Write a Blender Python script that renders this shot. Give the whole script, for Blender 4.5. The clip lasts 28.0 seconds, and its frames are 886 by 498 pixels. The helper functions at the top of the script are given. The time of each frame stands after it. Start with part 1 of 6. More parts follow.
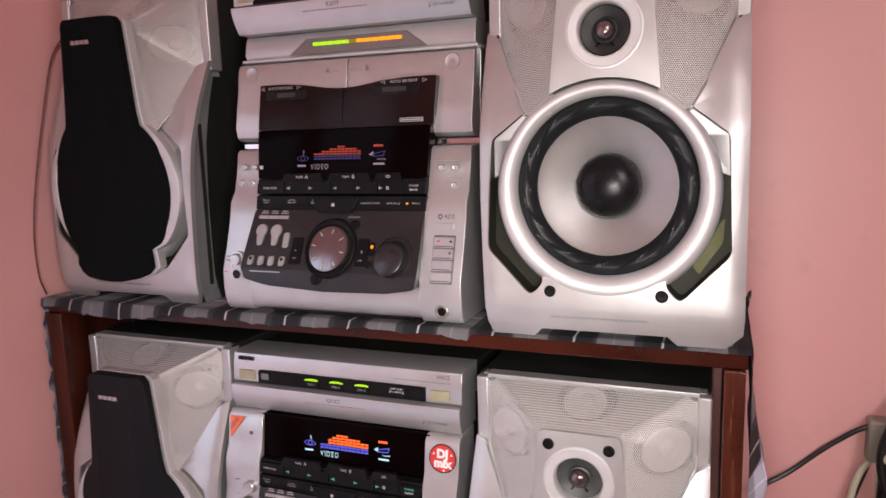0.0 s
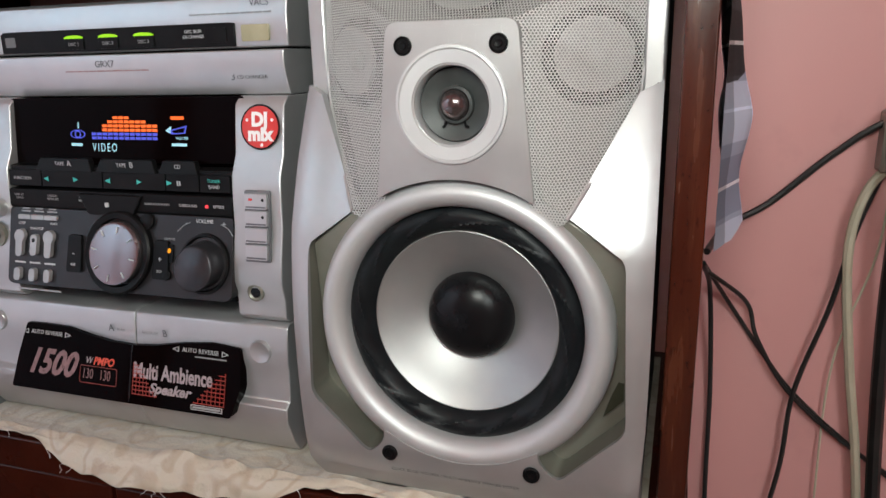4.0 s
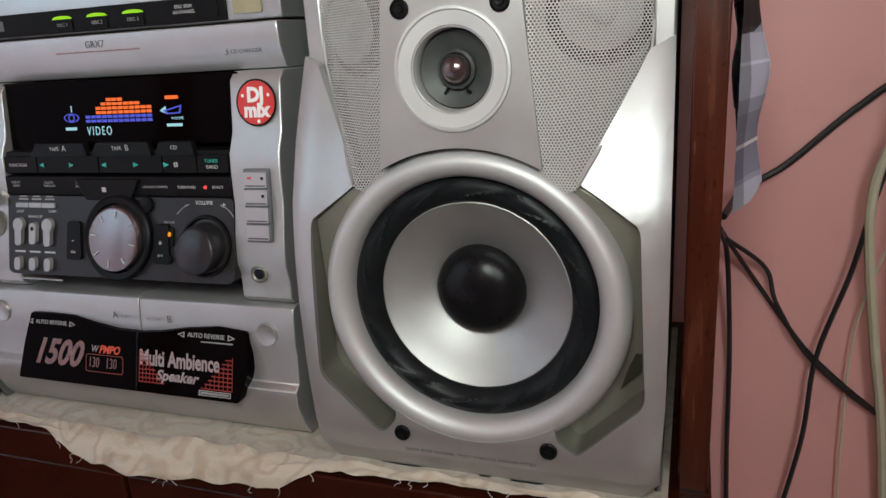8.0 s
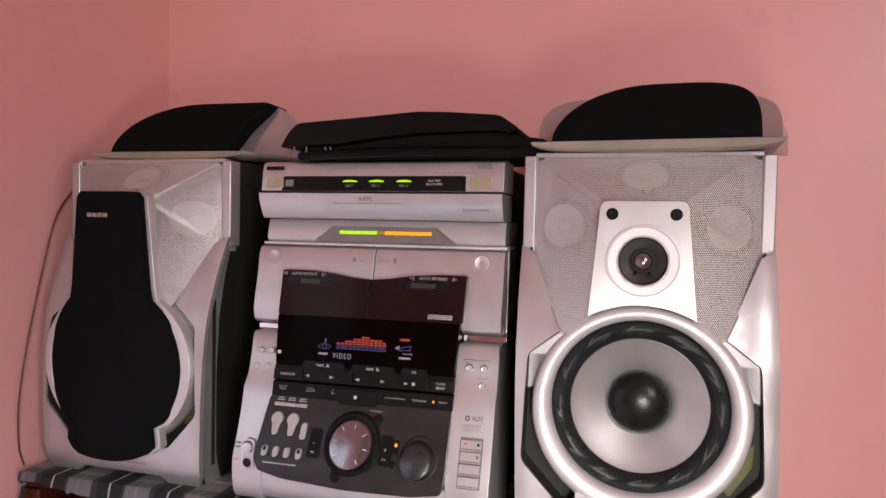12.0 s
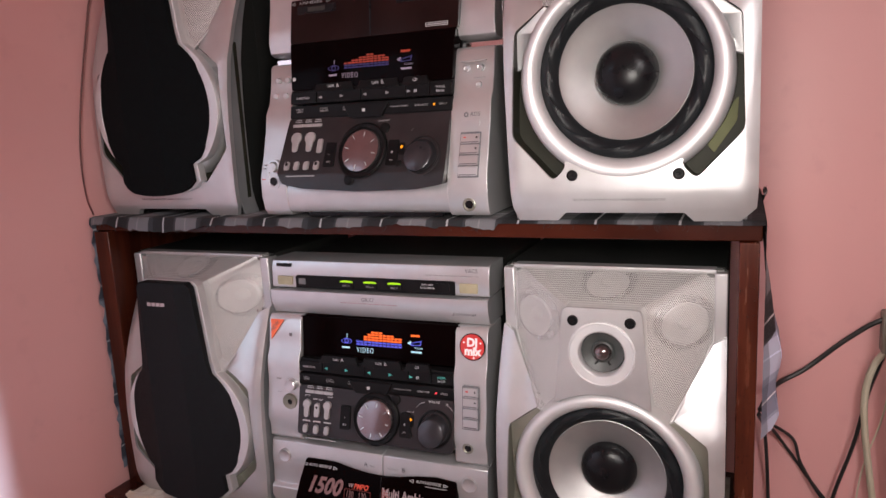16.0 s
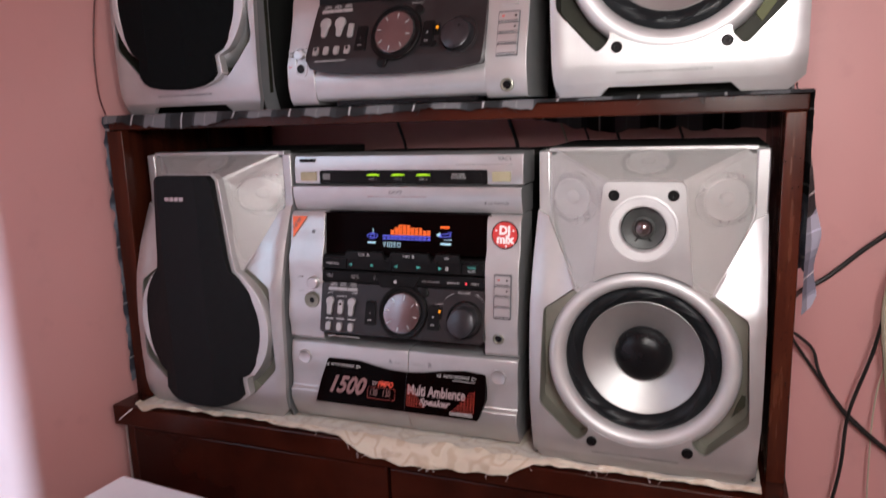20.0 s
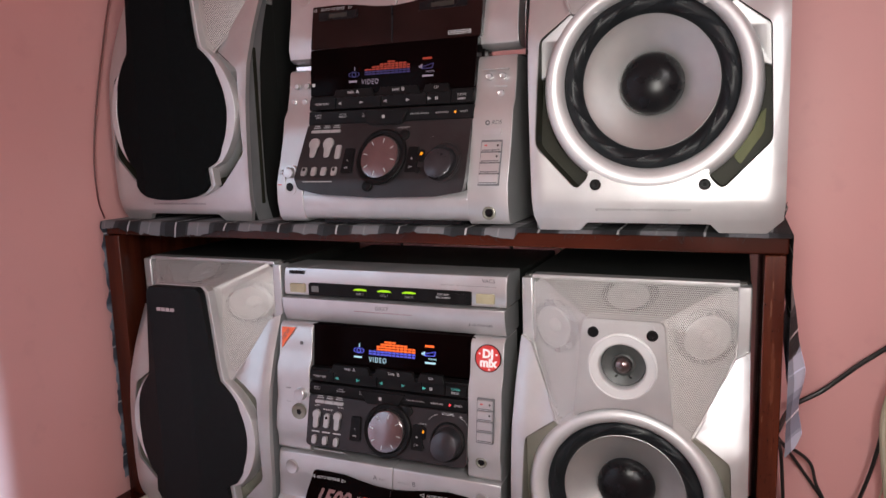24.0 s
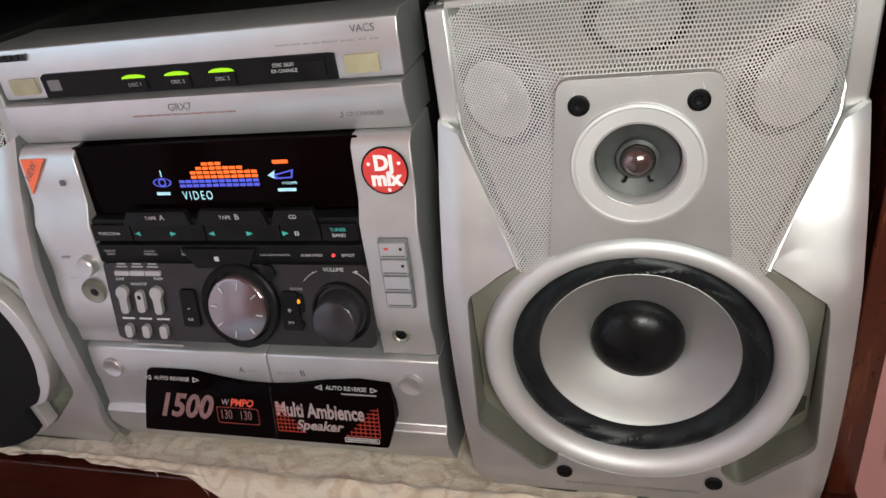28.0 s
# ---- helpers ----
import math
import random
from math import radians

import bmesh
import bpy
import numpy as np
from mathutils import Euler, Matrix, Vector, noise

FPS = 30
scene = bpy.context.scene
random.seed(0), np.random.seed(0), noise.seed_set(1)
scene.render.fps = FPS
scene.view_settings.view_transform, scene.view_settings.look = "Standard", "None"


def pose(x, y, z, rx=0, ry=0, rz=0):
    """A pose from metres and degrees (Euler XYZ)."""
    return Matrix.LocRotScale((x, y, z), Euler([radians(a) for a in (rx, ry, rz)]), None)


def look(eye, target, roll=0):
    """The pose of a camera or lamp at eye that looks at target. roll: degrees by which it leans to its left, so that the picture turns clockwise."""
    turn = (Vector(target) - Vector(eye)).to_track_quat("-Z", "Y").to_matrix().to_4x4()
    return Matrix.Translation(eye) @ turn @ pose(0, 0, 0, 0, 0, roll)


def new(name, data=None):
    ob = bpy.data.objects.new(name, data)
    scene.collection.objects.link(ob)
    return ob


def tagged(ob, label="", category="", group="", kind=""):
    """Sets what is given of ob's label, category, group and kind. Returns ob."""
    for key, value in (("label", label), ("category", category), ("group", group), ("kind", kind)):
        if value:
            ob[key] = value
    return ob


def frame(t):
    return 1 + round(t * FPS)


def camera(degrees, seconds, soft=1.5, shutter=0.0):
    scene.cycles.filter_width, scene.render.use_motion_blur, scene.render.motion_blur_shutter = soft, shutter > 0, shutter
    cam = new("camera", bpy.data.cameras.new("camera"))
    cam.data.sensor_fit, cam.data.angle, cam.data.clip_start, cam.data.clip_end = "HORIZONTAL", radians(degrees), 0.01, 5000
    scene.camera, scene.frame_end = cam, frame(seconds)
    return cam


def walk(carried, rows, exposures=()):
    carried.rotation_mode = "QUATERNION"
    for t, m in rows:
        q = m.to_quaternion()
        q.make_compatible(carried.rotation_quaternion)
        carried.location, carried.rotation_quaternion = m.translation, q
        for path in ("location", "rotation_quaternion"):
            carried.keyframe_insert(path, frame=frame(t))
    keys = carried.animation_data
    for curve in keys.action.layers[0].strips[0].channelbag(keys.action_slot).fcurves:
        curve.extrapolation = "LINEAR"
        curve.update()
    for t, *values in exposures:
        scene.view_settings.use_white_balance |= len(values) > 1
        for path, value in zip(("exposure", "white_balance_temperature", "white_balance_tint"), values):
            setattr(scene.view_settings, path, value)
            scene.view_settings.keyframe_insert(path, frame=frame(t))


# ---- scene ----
cam = camera(63.9, 28.0, shutter=0.5)
PATH = [
    (0, (0.515, -0.607, 1.148), (-0.209, 1.231, 0.838), -1.7),
    (0.5, (0.518, -0.613, 1.145), (-0.248, 1.208, 0.835), -2.3),
    (1, (0.523, -0.613, 1.142), (-0.239, 1.208, 0.821), -2.3),
    (1.5, (0.512, -0.621, 1.105), (-0.163, 1.213, 0.683), -2.0),
    (2, (0.525, -0.622, 1.009), (-0.179, 1.21, 0.624), -2.0),
    (2.5, (0.525, -0.606, 0.937), (-0.133, 1.249, 0.577), 0.2),
    (3, (0.526, -0.526, 0.883), (-0.126, 1.331, 0.527), 0.1),
    (3.5, (0.525, -0.412, 0.871), (-0.093, 1.435, 0.417), -0.9),
    (5.5, (0.527, -0.375, 0.861), (-0.136, 1.429, 0.31), -2.9),
    (6, (0.528, -0.376, 0.859), (-0.124, 1.43, 0.301), -3.1),
    (6.5, (0.525, -0.376, 0.858), (-0.125, 1.43, 0.296), -3.2),
    (7, (0.526, -0.375, 0.86), (-0.12, 1.431, 0.291), -4.0),
    (7.5, (0.524, -0.377, 0.861), (-0.13, 1.426, 0.292), -3.8),
    (8, (0.523, -0.377, 0.861), (-0.129, 1.427, 0.295), -3.7),
    (8.5, (0.521, -0.383, 0.865), (-0.14, 1.418, 0.3), -3.6),
    (9, (0.484, -0.457, 0.93), (-0.1, 1.372, 0.37), -3.0),
    (9.5, (0.459, -0.514, 1.018), (-0.019, 1.329, 0.407), -3.4),
    (10, (0.453, -0.551, 1.129), (-0.017, 1.322, 0.607), -1.4),
    (10.5, (0.44, -0.59, 1.152), (-0.173, 1.307, 0.994), 0.3),
    (11, (0.432, -0.604, 1.209), (-0.195, 1.294, 1.159), -0.1),
    (11.5, (0.426, -0.622, 1.258), (-0.129, 1.299, 1.202), 1.0),
    (12, (0.424, -0.637, 1.258), (-0.122, 1.286, 1.194), 1.1),
    (12.5, (0.433, -0.652, 1.186), (-0.145, 1.257, 1.046), 0.5),
    (13, (0.461, -0.66, 1.134), (-0.156, 1.228, 0.908), 0.7),
    (13.5, (0.482, -0.686, 1.093), (-0.127, 1.207, 0.876), 1.5),
    (15.5, (0.521, -0.661, 1.068), (-0.277, 1.143, 0.735), -2.3),
    (16, (0.524, -0.659, 1.071), (-0.251, 1.149, 0.707), -3.1),
    (16.5, (0.524, -0.646, 1.072), (-0.281, 1.141, 0.672), -3.6),
    (17, (0.525, -0.653, 1.077), (-0.236, 1.179, 0.826), -1.5),
    (17.5, (0.52, -0.656, 1.089), (-0.236, 1.178, 0.836), -0.8),
    (18, (0.526, -0.654, 1.078), (-0.235, 1.17, 0.773), -1.0),
    (18.5, (0.529, -0.646, 1.077), (-0.217, 1.152, 0.617), -4.1),
    (19, (0.5, -0.654, 1.035), (-0.149, 1.201, 0.668), -2.7),
    (19.5, (0.473, -0.687, 0.978), (-0.237, 1.168, 0.745), -1.7),
    (20, (0.467, -0.691, 0.957), (-0.244, 1.14, 0.582), -1.9),
    (20.5, (0.475, -0.677, 0.954), (-0.311, 1.111, 0.524), -2.1),
    (20.8, (0.471, -0.684, 0.945), (-0.308, 1.119, 0.57), -1.8),
    (21, (0.476, -0.679, 0.954), (-0.315, 1.117, 0.569), -2.0),
    (21.5, (0.479, -0.677, 0.958), (-0.33, 1.11, 0.567), -2.5),
    (22, (0.48, -0.668, 1.02), (-0.317, 1.128, 0.65), -2.8),
    (22.5, (0.476, -0.66, 1.09), (-0.256, 1.177, 0.793), -1.7),
    (24.5, (0.507, -0.661, 1.045), (-0.273, 1.155, 0.741), -1.8),
    (25, (0.487, -0.634, 1.036), (-0.226, 1.127, 0.413), -3.0),
    (25.5, (0.454, -0.468, 1.005), (-0.186, 1.212, 0.127), -7.1),
    (26, (0.403, -0.365, 0.995), (-0.199, 1.27, 0.015), -8.6),
    (26.5, (0.408, -0.339, 1.0), (-0.159, 1.278, -0.031), -10.4),
    (27, (0.408, -0.341, 0.998), (-0.14, 1.283, -0.034), -9.6),
    (27.5, (0.408, -0.34, 0.995), (-0.137, 1.285, -0.036), -9.4),
    (28, (0.406, -0.341, 0.997), (-0.126, 1.298, -0.019), -9.2),
]
EXPOSURES = [
    (0, -0.33, 7000, 18), (2, -0.5, 6900, 13), (3, -0.42, 6550, 6), (5.5, -0.76, 6500, -2), (8.5, -0.84, 6500, -2), (9.5, -0.75, 6800, 9),
    (10.2, -0.52, 6900, 14), (11, -0.12, 7050, 17), (12, -0.25, 7000, 17), (13.5, -0.48, 6900, 18), (15.5, -0.45, 7000, 18), (19, -0.46, 6850, 17), (22, -0.48, 6700, 16),
    (24.8, -0.48, 6850, 11), (25.8, -0.24, 6750, 4), (28, -0.40, 6750, 1),
]
walk(cam, [(t, look(eye, target, roll)) for t, eye, target, roll in PATH], EXPOSURES)

from mathutils.geometry import tessellate_polygon

# ---------------------------------------------------------------- light
WALL_B, WALL_L, WALL_R, WALL_F, CEIL = 0.285, -0.272, 3.0, -2.6, 2.7
SUN_DIR = Vector((-0.70, 0.70, -0.38)).normalized()

world = bpy.data.worlds.new("world")
scene.world = world
world.use_nodes = True
wn = world.node_tree.nodes
sky = wn.new("ShaderNodeTexSky")
sky.sky_type, sky.sun_disc = 'NISHITA', False
sky.sun_elevation, sky.sun_rotation = radians(21), radians(135)
world.node_tree.links.new(sky.outputs[0], wn["Background"].inputs[0])
wn["Background"].inputs[1].default_value = 0.12

sun = new("sun", bpy.data.lights.new("sun", 'SUN'))
sun.data.energy, sun.data.angle, sun.data.color = 15.0, radians(0.45), (0.38, 0.76, 1.0)
sun.matrix_world = look((0, 0, 3), Vector((0, 0, 3)) + SUN_DIR)

# daylight of the window behind the camera
WIN = (1.42, 2.335, 1.58, 2.62)
sky_lamp = new("window_daylight", bpy.data.lights.new("window_daylight", 'AREA'))
sky_lamp.data.shape, sky_lamp.data.size, sky_lamp.data.size_y = 'RECTANGLE', 0.84, 1.0
sky_lamp.data.energy, sky_lamp.data.color = 47, (0.95, 0.97, 1.0)
sky_lamp.matrix_world = look(((WIN[0] + WIN[1]) / 2, WALL_F + 0.03, (WIN[2] + WIN[3]) / 2), (0.15, 0.2, 1.15))

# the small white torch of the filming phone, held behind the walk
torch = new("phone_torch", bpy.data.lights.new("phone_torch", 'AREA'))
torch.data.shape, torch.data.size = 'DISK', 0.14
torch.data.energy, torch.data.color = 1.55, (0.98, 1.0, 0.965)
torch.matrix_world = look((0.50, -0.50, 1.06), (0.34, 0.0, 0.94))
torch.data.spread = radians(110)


# ---------------------------------------------------------------- materials
def tree(name):
    m = bpy.data.materials.new(name)
    m.use_nodes = True
    return m, m.node_tree.nodes, m.node_tree.links, m.node_tree.nodes["Principled BSDF"]


def ramp(n, stops):
    r = n.new("ShaderNodeValToRGB")
    while len(r.color_ramp.elements) < len(stops):
        r.color_ramp.elements.new(0.5)
    for e, (p, c) in zip(r.color_ramp.elements, stops):
        e.position, e.color = p, (*c, 1)
    return r


def noise_tex(n, l, scale, detail=4.0, stretch=(1, 1, 1)):
    co = n.new("ShaderNodeTexCoord")
    mp = n.new("ShaderNodeMapping")
    mp.inputs["Scale"].default_value = stretch
    t = n.new("ShaderNodeTexNoise")
    t.inputs["Scale"].default_value, t.inputs["Detail"].default_value = scale, detail
    l.new(co.outputs["Object"], mp.inputs[0])
    l.new(mp.outputs[0], t.inputs["Vector"])
    return t


def surface(name, low, high, rough=0.5, metal=0.0, scale=40.0, stretch=(1, 1, 1), bump=0.0, fine=900.0, rough_var=0.08, coat=0.0, spec=0.5):
    """A surface with colour that drifts between two tones, fine grain relief and uneven gloss."""
    m, n, l, b = tree(name)
    big = noise_tex(n, l, scale, 5, stretch)
    r = ramp(n, [(0.32, low), (0.68, high)])
    l.new(big.outputs[0], r.inputs[0])
    l.new(r.outputs[0], b.inputs["Base Color"])
    b.inputs["Metallic"].default_value, b.inputs["Specular IOR Level"].default_value = metal, spec
    small = noise_tex(n, l, fine, 2, stretch)
    mr = n.new("ShaderNodeMapRange")
    mr.inputs[3].default_value, mr.inputs[4].default_value = max(0.02, rough - rough_var), rough + rough_var
    l.new(big.outputs[0], mr.inputs[0])
    l.new(mr.outputs[0], b.inputs["Roughness"])
    if bump:
        bp = n.new("ShaderNodeBump")
        bp.inputs["Strength"].default_value, bp.inputs["Distance"].default_value = bump, 0.001
        l.new(small.outputs[0], bp.inputs["Height"])
        l.new(bp.outputs[0], b.inputs["Normal"])
    if coat:
        b.inputs["Coat Weight"].default_value, b.inputs["Coat Roughness"].default_value = coat, 0.08
    return m


def glow(name, colour, strength):
    m, n, l, b = tree(name)
    b.inputs["Base Color"].default_value = (*[c * 0.3 for c in colour], 1)
    b.inputs["Emission Color"].default_value = (*colour, 1)
    b.inputs["Emission Strength"].default_value = strength
    return m


SILVER = surface("silver_paint", (0.47, 0.47, 0.475), (0.53, 0.53, 0.535), 0.40, 0.70, 30, bump=0.06, fine=2500)
SILVER_SATIN = surface("satin_silver", (0.54, 0.54, 0.55), (0.61, 0.61, 0.615), 0.52, 0.58, 25, bump=0.03, fine=2500)
SILVER_PALE = surface("pale_silver", (0.50, 0.50, 0.51), (0.55, 0.55, 0.555), 0.35, 0.72, 40, bump=0.04, fine=2500)
CHROME = surface("chrome", (0.72, 0.72, 0.73), (0.78, 0.78, 0.78), 0.16, 1.0, 60)
RUBBER = surface("black_rubber", (0.005, 0.006, 0.0075), (0.009, 0.011, 0.0125), 0.40, 0, 60, bump=0.1, fine=1200, spec=0.22)
CAP = surface("glossy_black_cap", (0.004, 0.004, 0.005), (0.007, 0.007, 0.008), 0.28, 0, 60, bump=0.02, spec=0.2)
DOME = surface("smoked_metal_dome", (0.16, 0.13, 0.13), (0.24, 0.20, 0.20), 0.22, 0.9, 60)
GREY_DISC = surface("grey_driver_disc", (0.034, 0.037, 0.037), (0.056, 0.060, 0.058), 0.5, 0.1, 90, bump=0.08)
CABINET = surface("dark_vinyl_wrap", (0.007, 0.008, 0.007), (0.014, 0.015, 0.014), 0.55, 0, 25, (1, 1, 0.25), 0.12, 700, spec=0.35)
OLIVE = surface("olive_grey_recess", (0.200, 0.196, 0.162), (0.250, 0.245, 0.208), 0.40, 0.4, 30, bump=0.03)
DARK_POCKET = surface("dark_olive_recess", (0.014, 0.014, 0.009), (0.024, 0.024, 0.016), 0.6, 0.0, 30, spec=0.25)
RECESS_SHADE = surface("dark_recess_shade", (0.030, 0.030, 0.018), (0.045, 0.045, 0.028), 0.6, 0.0, 30, spec=0.3)
PORT = surface("olive_port", (0.075, 0.08, 0.03), (0.105, 0.11, 0.045), 0.6, 0.0, 30, spec=0.3)
BLACK_DISC = surface("black_driver_disc", (0.012, 0.012, 0.012), (0.022, 0.022, 0.022), 0.5, 0.1, 90, bump=0.08)
DARK_IN = surface("grey_baffle", (0.17, 0.17, 0.165), (0.22, 0.22, 0.21), 0.7, 0, 40)
PALE_CONE = surface("pale_paper_cone", (0.31, 0.31, 0.31), (0.39, 0.39, 0.38), 0.45, 0.1, 60)
CLOTH_BLACK = surface("black_speaker_cloth", (0.003, 0.0035, 0.004), (0.005, 0.006, 0.0065), 0.95, 0, 150, bump=0.5, fine=1600, spec=0.08)
BLACK = surface("black_plastic", (0.0035, 0.0034, 0.0038), (0.0070, 0.0066, 0.0070), 0.42, 0, 60, bump=0.03, spec=0.13)
BLACK_SOFT = surface("black_satin_bag", (0.002, 0.002, 0.0022), (0.004, 0.004, 0.0045), 0.36, 0, 30, bump=0.25, fine=300, spec=0.14)
SMOKE = surface("smoked_glass", (0.0018, 0.0007, 0.0008), (0.0030, 0.0011, 0.0012), 0.07, 0, 20, rough_var=0.03, spec=0.02)
SMOKE_WINDOW = surface("smoked_tape_window", (0.010, 0.0042, 0.0040), (0.017, 0.0070, 0.0066), 0.14, 0, 20, rough_var=0.03, spec=0.10)
PANEL = surface("dark_grey_panel", (0.019, 0.017, 0.0185), (0.029, 0.026, 0.028), 0.36, 0.35, 40, bump=0.04, fine=1800, spec=0.4)
KNOB = surface("brushed_knob_face", (0.235, 0.208, 0.22), (0.265, 0.236, 0.248), 0.22, 0.9, 60, rough_var=0.02)
KNOB_DARK = surface("dark_volume_knob", (0.032, 0.031, 0.036), (0.050, 0.049, 0.056), 0.30, 0.5, 60)
BUTTON = surface("pale_button", (0.33, 0.318, 0.322), (0.40, 0.388, 0.392), 0.35, 0.3, 80)
CREAM_KEY = surface("cream_key", (0.30, 0.27, 0.17), (0.37, 0.33, 0.22), 0.4, 0.1, 80)
CLOTH_GREY = surface("charcoal_speaker_cloth", (0.0040, 0.0045, 0.0052), (0.0065, 0.0075, 0.0085), 0.6, 0, 150, bump=0.35, fine=1600, spec=0.16)
RED_DIM = surface("dim_red_print", (0.16, 0.02, 0.015), (0.22, 0.03, 0.02), 0.4, 0, 200)
DARK_BAFFLE = surface("dark_baffle", (0.04, 0.04, 0.04), (0.06, 0.06, 0.06), 0.6, 0, 40)
INK = surface("grey_print", (0.10, 0.10, 0.11), (0.14, 0.14, 0.15), 0.5)
INK_WHITE = surface("white_print", (0.46, 0.46, 0.47), (0.54, 0.54, 0.54), 0.5)
INK_BASE = surface("grey_base_print", (0.13, 0.13, 0.135), (0.17, 0.17, 0.17), 0.5)
INK_DIM = surface("dim_print", (0.28, 0.28, 0.29), (0.34, 0.34, 0.34), 0.5)
INK_TEAL = surface("teal_print", (0.05, 0.42, 0.38), (0.07, 0.50, 0.45), 0.5)
STICKER_RED = surface("red_sticker", (0.52, 0.035, 0.035), (0.62, 0.05, 0.045), 0.35, 0, 120)
STICKER_ORANGE = surface("orange_sticker", (0.80, 0.13, 0.05), (0.88, 0.17, 0.07), 0.45, 0, 120)
STICKER_WHITE = surface("white_sticker_print", (0.80, 0.76, 0.76), (0.85, 0.82, 0.82), 0.4)
NUMERAL_PRINT = surface("reddish_foil_print", (0.20, 0.105, 0.10), (0.27, 0.145, 0.138), 0.3, 0.3, 300)
SILVER_PRINT = surface("silver_foil_print", (0.36, 0.29, 0.29), (0.46, 0.37, 0.37), 0.3, 0.4, 300)
RED_PRINT = surface("red_foil_print", (0.27, 0.022, 0.013), (0.33, 0.032, 0.016), 0.4, 0, 200)
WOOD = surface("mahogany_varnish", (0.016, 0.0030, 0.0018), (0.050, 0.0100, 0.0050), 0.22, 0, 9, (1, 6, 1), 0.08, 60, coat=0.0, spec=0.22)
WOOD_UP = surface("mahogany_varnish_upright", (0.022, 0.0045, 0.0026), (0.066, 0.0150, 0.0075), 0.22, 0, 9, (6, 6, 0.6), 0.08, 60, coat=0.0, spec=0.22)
TABLE = surface("pale_laminate", (0.72, 0.74, 0.79), (0.80, 0.82, 0.86), 0.35, 0, 14, bump=0.03)
BEIGE = surface("beige_plastic", (0.24, 0.215, 0.18), (0.30, 0.27, 0.23), 0.45, 0, 30)
CABLE_BLACK = surface("black_cable", (0.010, 0.010, 0.010), (0.02, 0.02, 0.02), 0.4)
CABLE_WHITE = surface("cream_white_cable", (0.50, 0.46, 0.34), (0.58, 0.54, 0.41), 0.5)
CABLE_GREY = surface("blue_grey_cable", (0.06, 0.07, 0.075), (0.10, 0.115, 0.12), 0.35)
SOCKET_WHITE = surface("white_socket_plastic", (0.62, 0.61, 0.60), (0.70, 0.69, 0.68), 0.4, 0, 30)
LIT_GREEN = glow("lit_green", (0.38, 0.80, 0.01), 1.2)
LIT_YELLOW = glow("lit_amber", (1.0, 0.36, 0.01), 1.3)
LIT_FADING = glow("fading_amber", (0.50, 0.30, 0.01), 0.45)
LIT_RED = glow("lit_red", (1.0, 0.06, 0.08), 1.6)
VFD_WHITE = glow("vfd_white", (0.50, 0.85, 1.0), 1.0)
VFD_BLUE = glow("vfd_blue", (0.10, 0.12, 0.85), 0.9)
VFD_ORANGE = glow("vfd_orange", (1.0, 0.15, 0.02), 1.5)
VFD_BLUE_DIM = glow("vfd_blue_dim", (0.07, 0.07, 0.35), 0.07)
VFD_ORANGE_DIM = glow("vfd_orange_dim", (1.0, 0.12, 0.05), 0.065)
VFD_WHITE_DIM = glow("vfd_white_dim", (0.75, 0.65, 0.85), 0.10)
FLOOR = surface("floor_tile", (0.30, 0.26, 0.22), (0.38, 0.33, 0.28), 0.3, 0, 6)
CEILING = surface("ceiling_paint", (0.68, 0.40, 0.38), (0.74, 0.45, 0.43), 0.8, 0, 6)
SIDE_GREY = surface("grey_moulded_side", (0.24, 0.25, 0.26), (0.30, 0.31, 0.32), 0.36, 0.5, 30, bump=0.03)
WIRE_RED = surface("dark_red_wire", (0.10, 0.025, 0.022), (0.14, 0.035, 0.03), 0.5)
LIT_PRINT = surface("bright_red_foil", (0.72, 0.075, 0.035), (0.80, 0.10, 0.05), 0.4, 0, 200)
FRAME_PAINT = surface("window_paint", (0.65, 0.62, 0.58), (0.72, 0.69, 0.65), 0.5, 0, 12)


def wall_paint():
    m, n, l, b = tree("pink_wall_paint")
    big = noise_tex(n, l, 2.2, 6)
    mid = noise_tex(n, l, 26, 4)
    r = ramp(n, [(0.3, (0.70, 0.355, 0.34)), (0.7, (0.76, 0.40, 0.385))])
    l.new(big.outputs[0], r.inputs[0])
    spots = ramp(n, [(0.28, (0.86, 0.84, 0.84)), (0.40, (1, 1, 1))])
    l.new(mid.outputs[0], spots.inputs[0])
    mix = n.new("ShaderNodeMix")
    mix.data_type, mix.blend_type = 'RGBA', 'MULTIPLY'
    mix.inputs[0].default_value = 0.35
    l.new(r.outputs[0], mix.inputs[6])
    l.new(spots.outputs[0], mix.inputs[7])
    l.new(mix.outputs[2], b.inputs["Base Color"])
    b.inputs["Roughness"].default_value = 0.42
    grain = noise_tex(n, l, 160, 3)
    bp = n.new("ShaderNodeBump")
    bp.inputs["Strength"].default_value, bp.inputs["Distance"].default_value = 0.05, 0.002
    l.new(grain.outputs[0], bp.inputs["Height"])
    l.new(bp.outputs[0], b.inputs["Normal"])
    return m


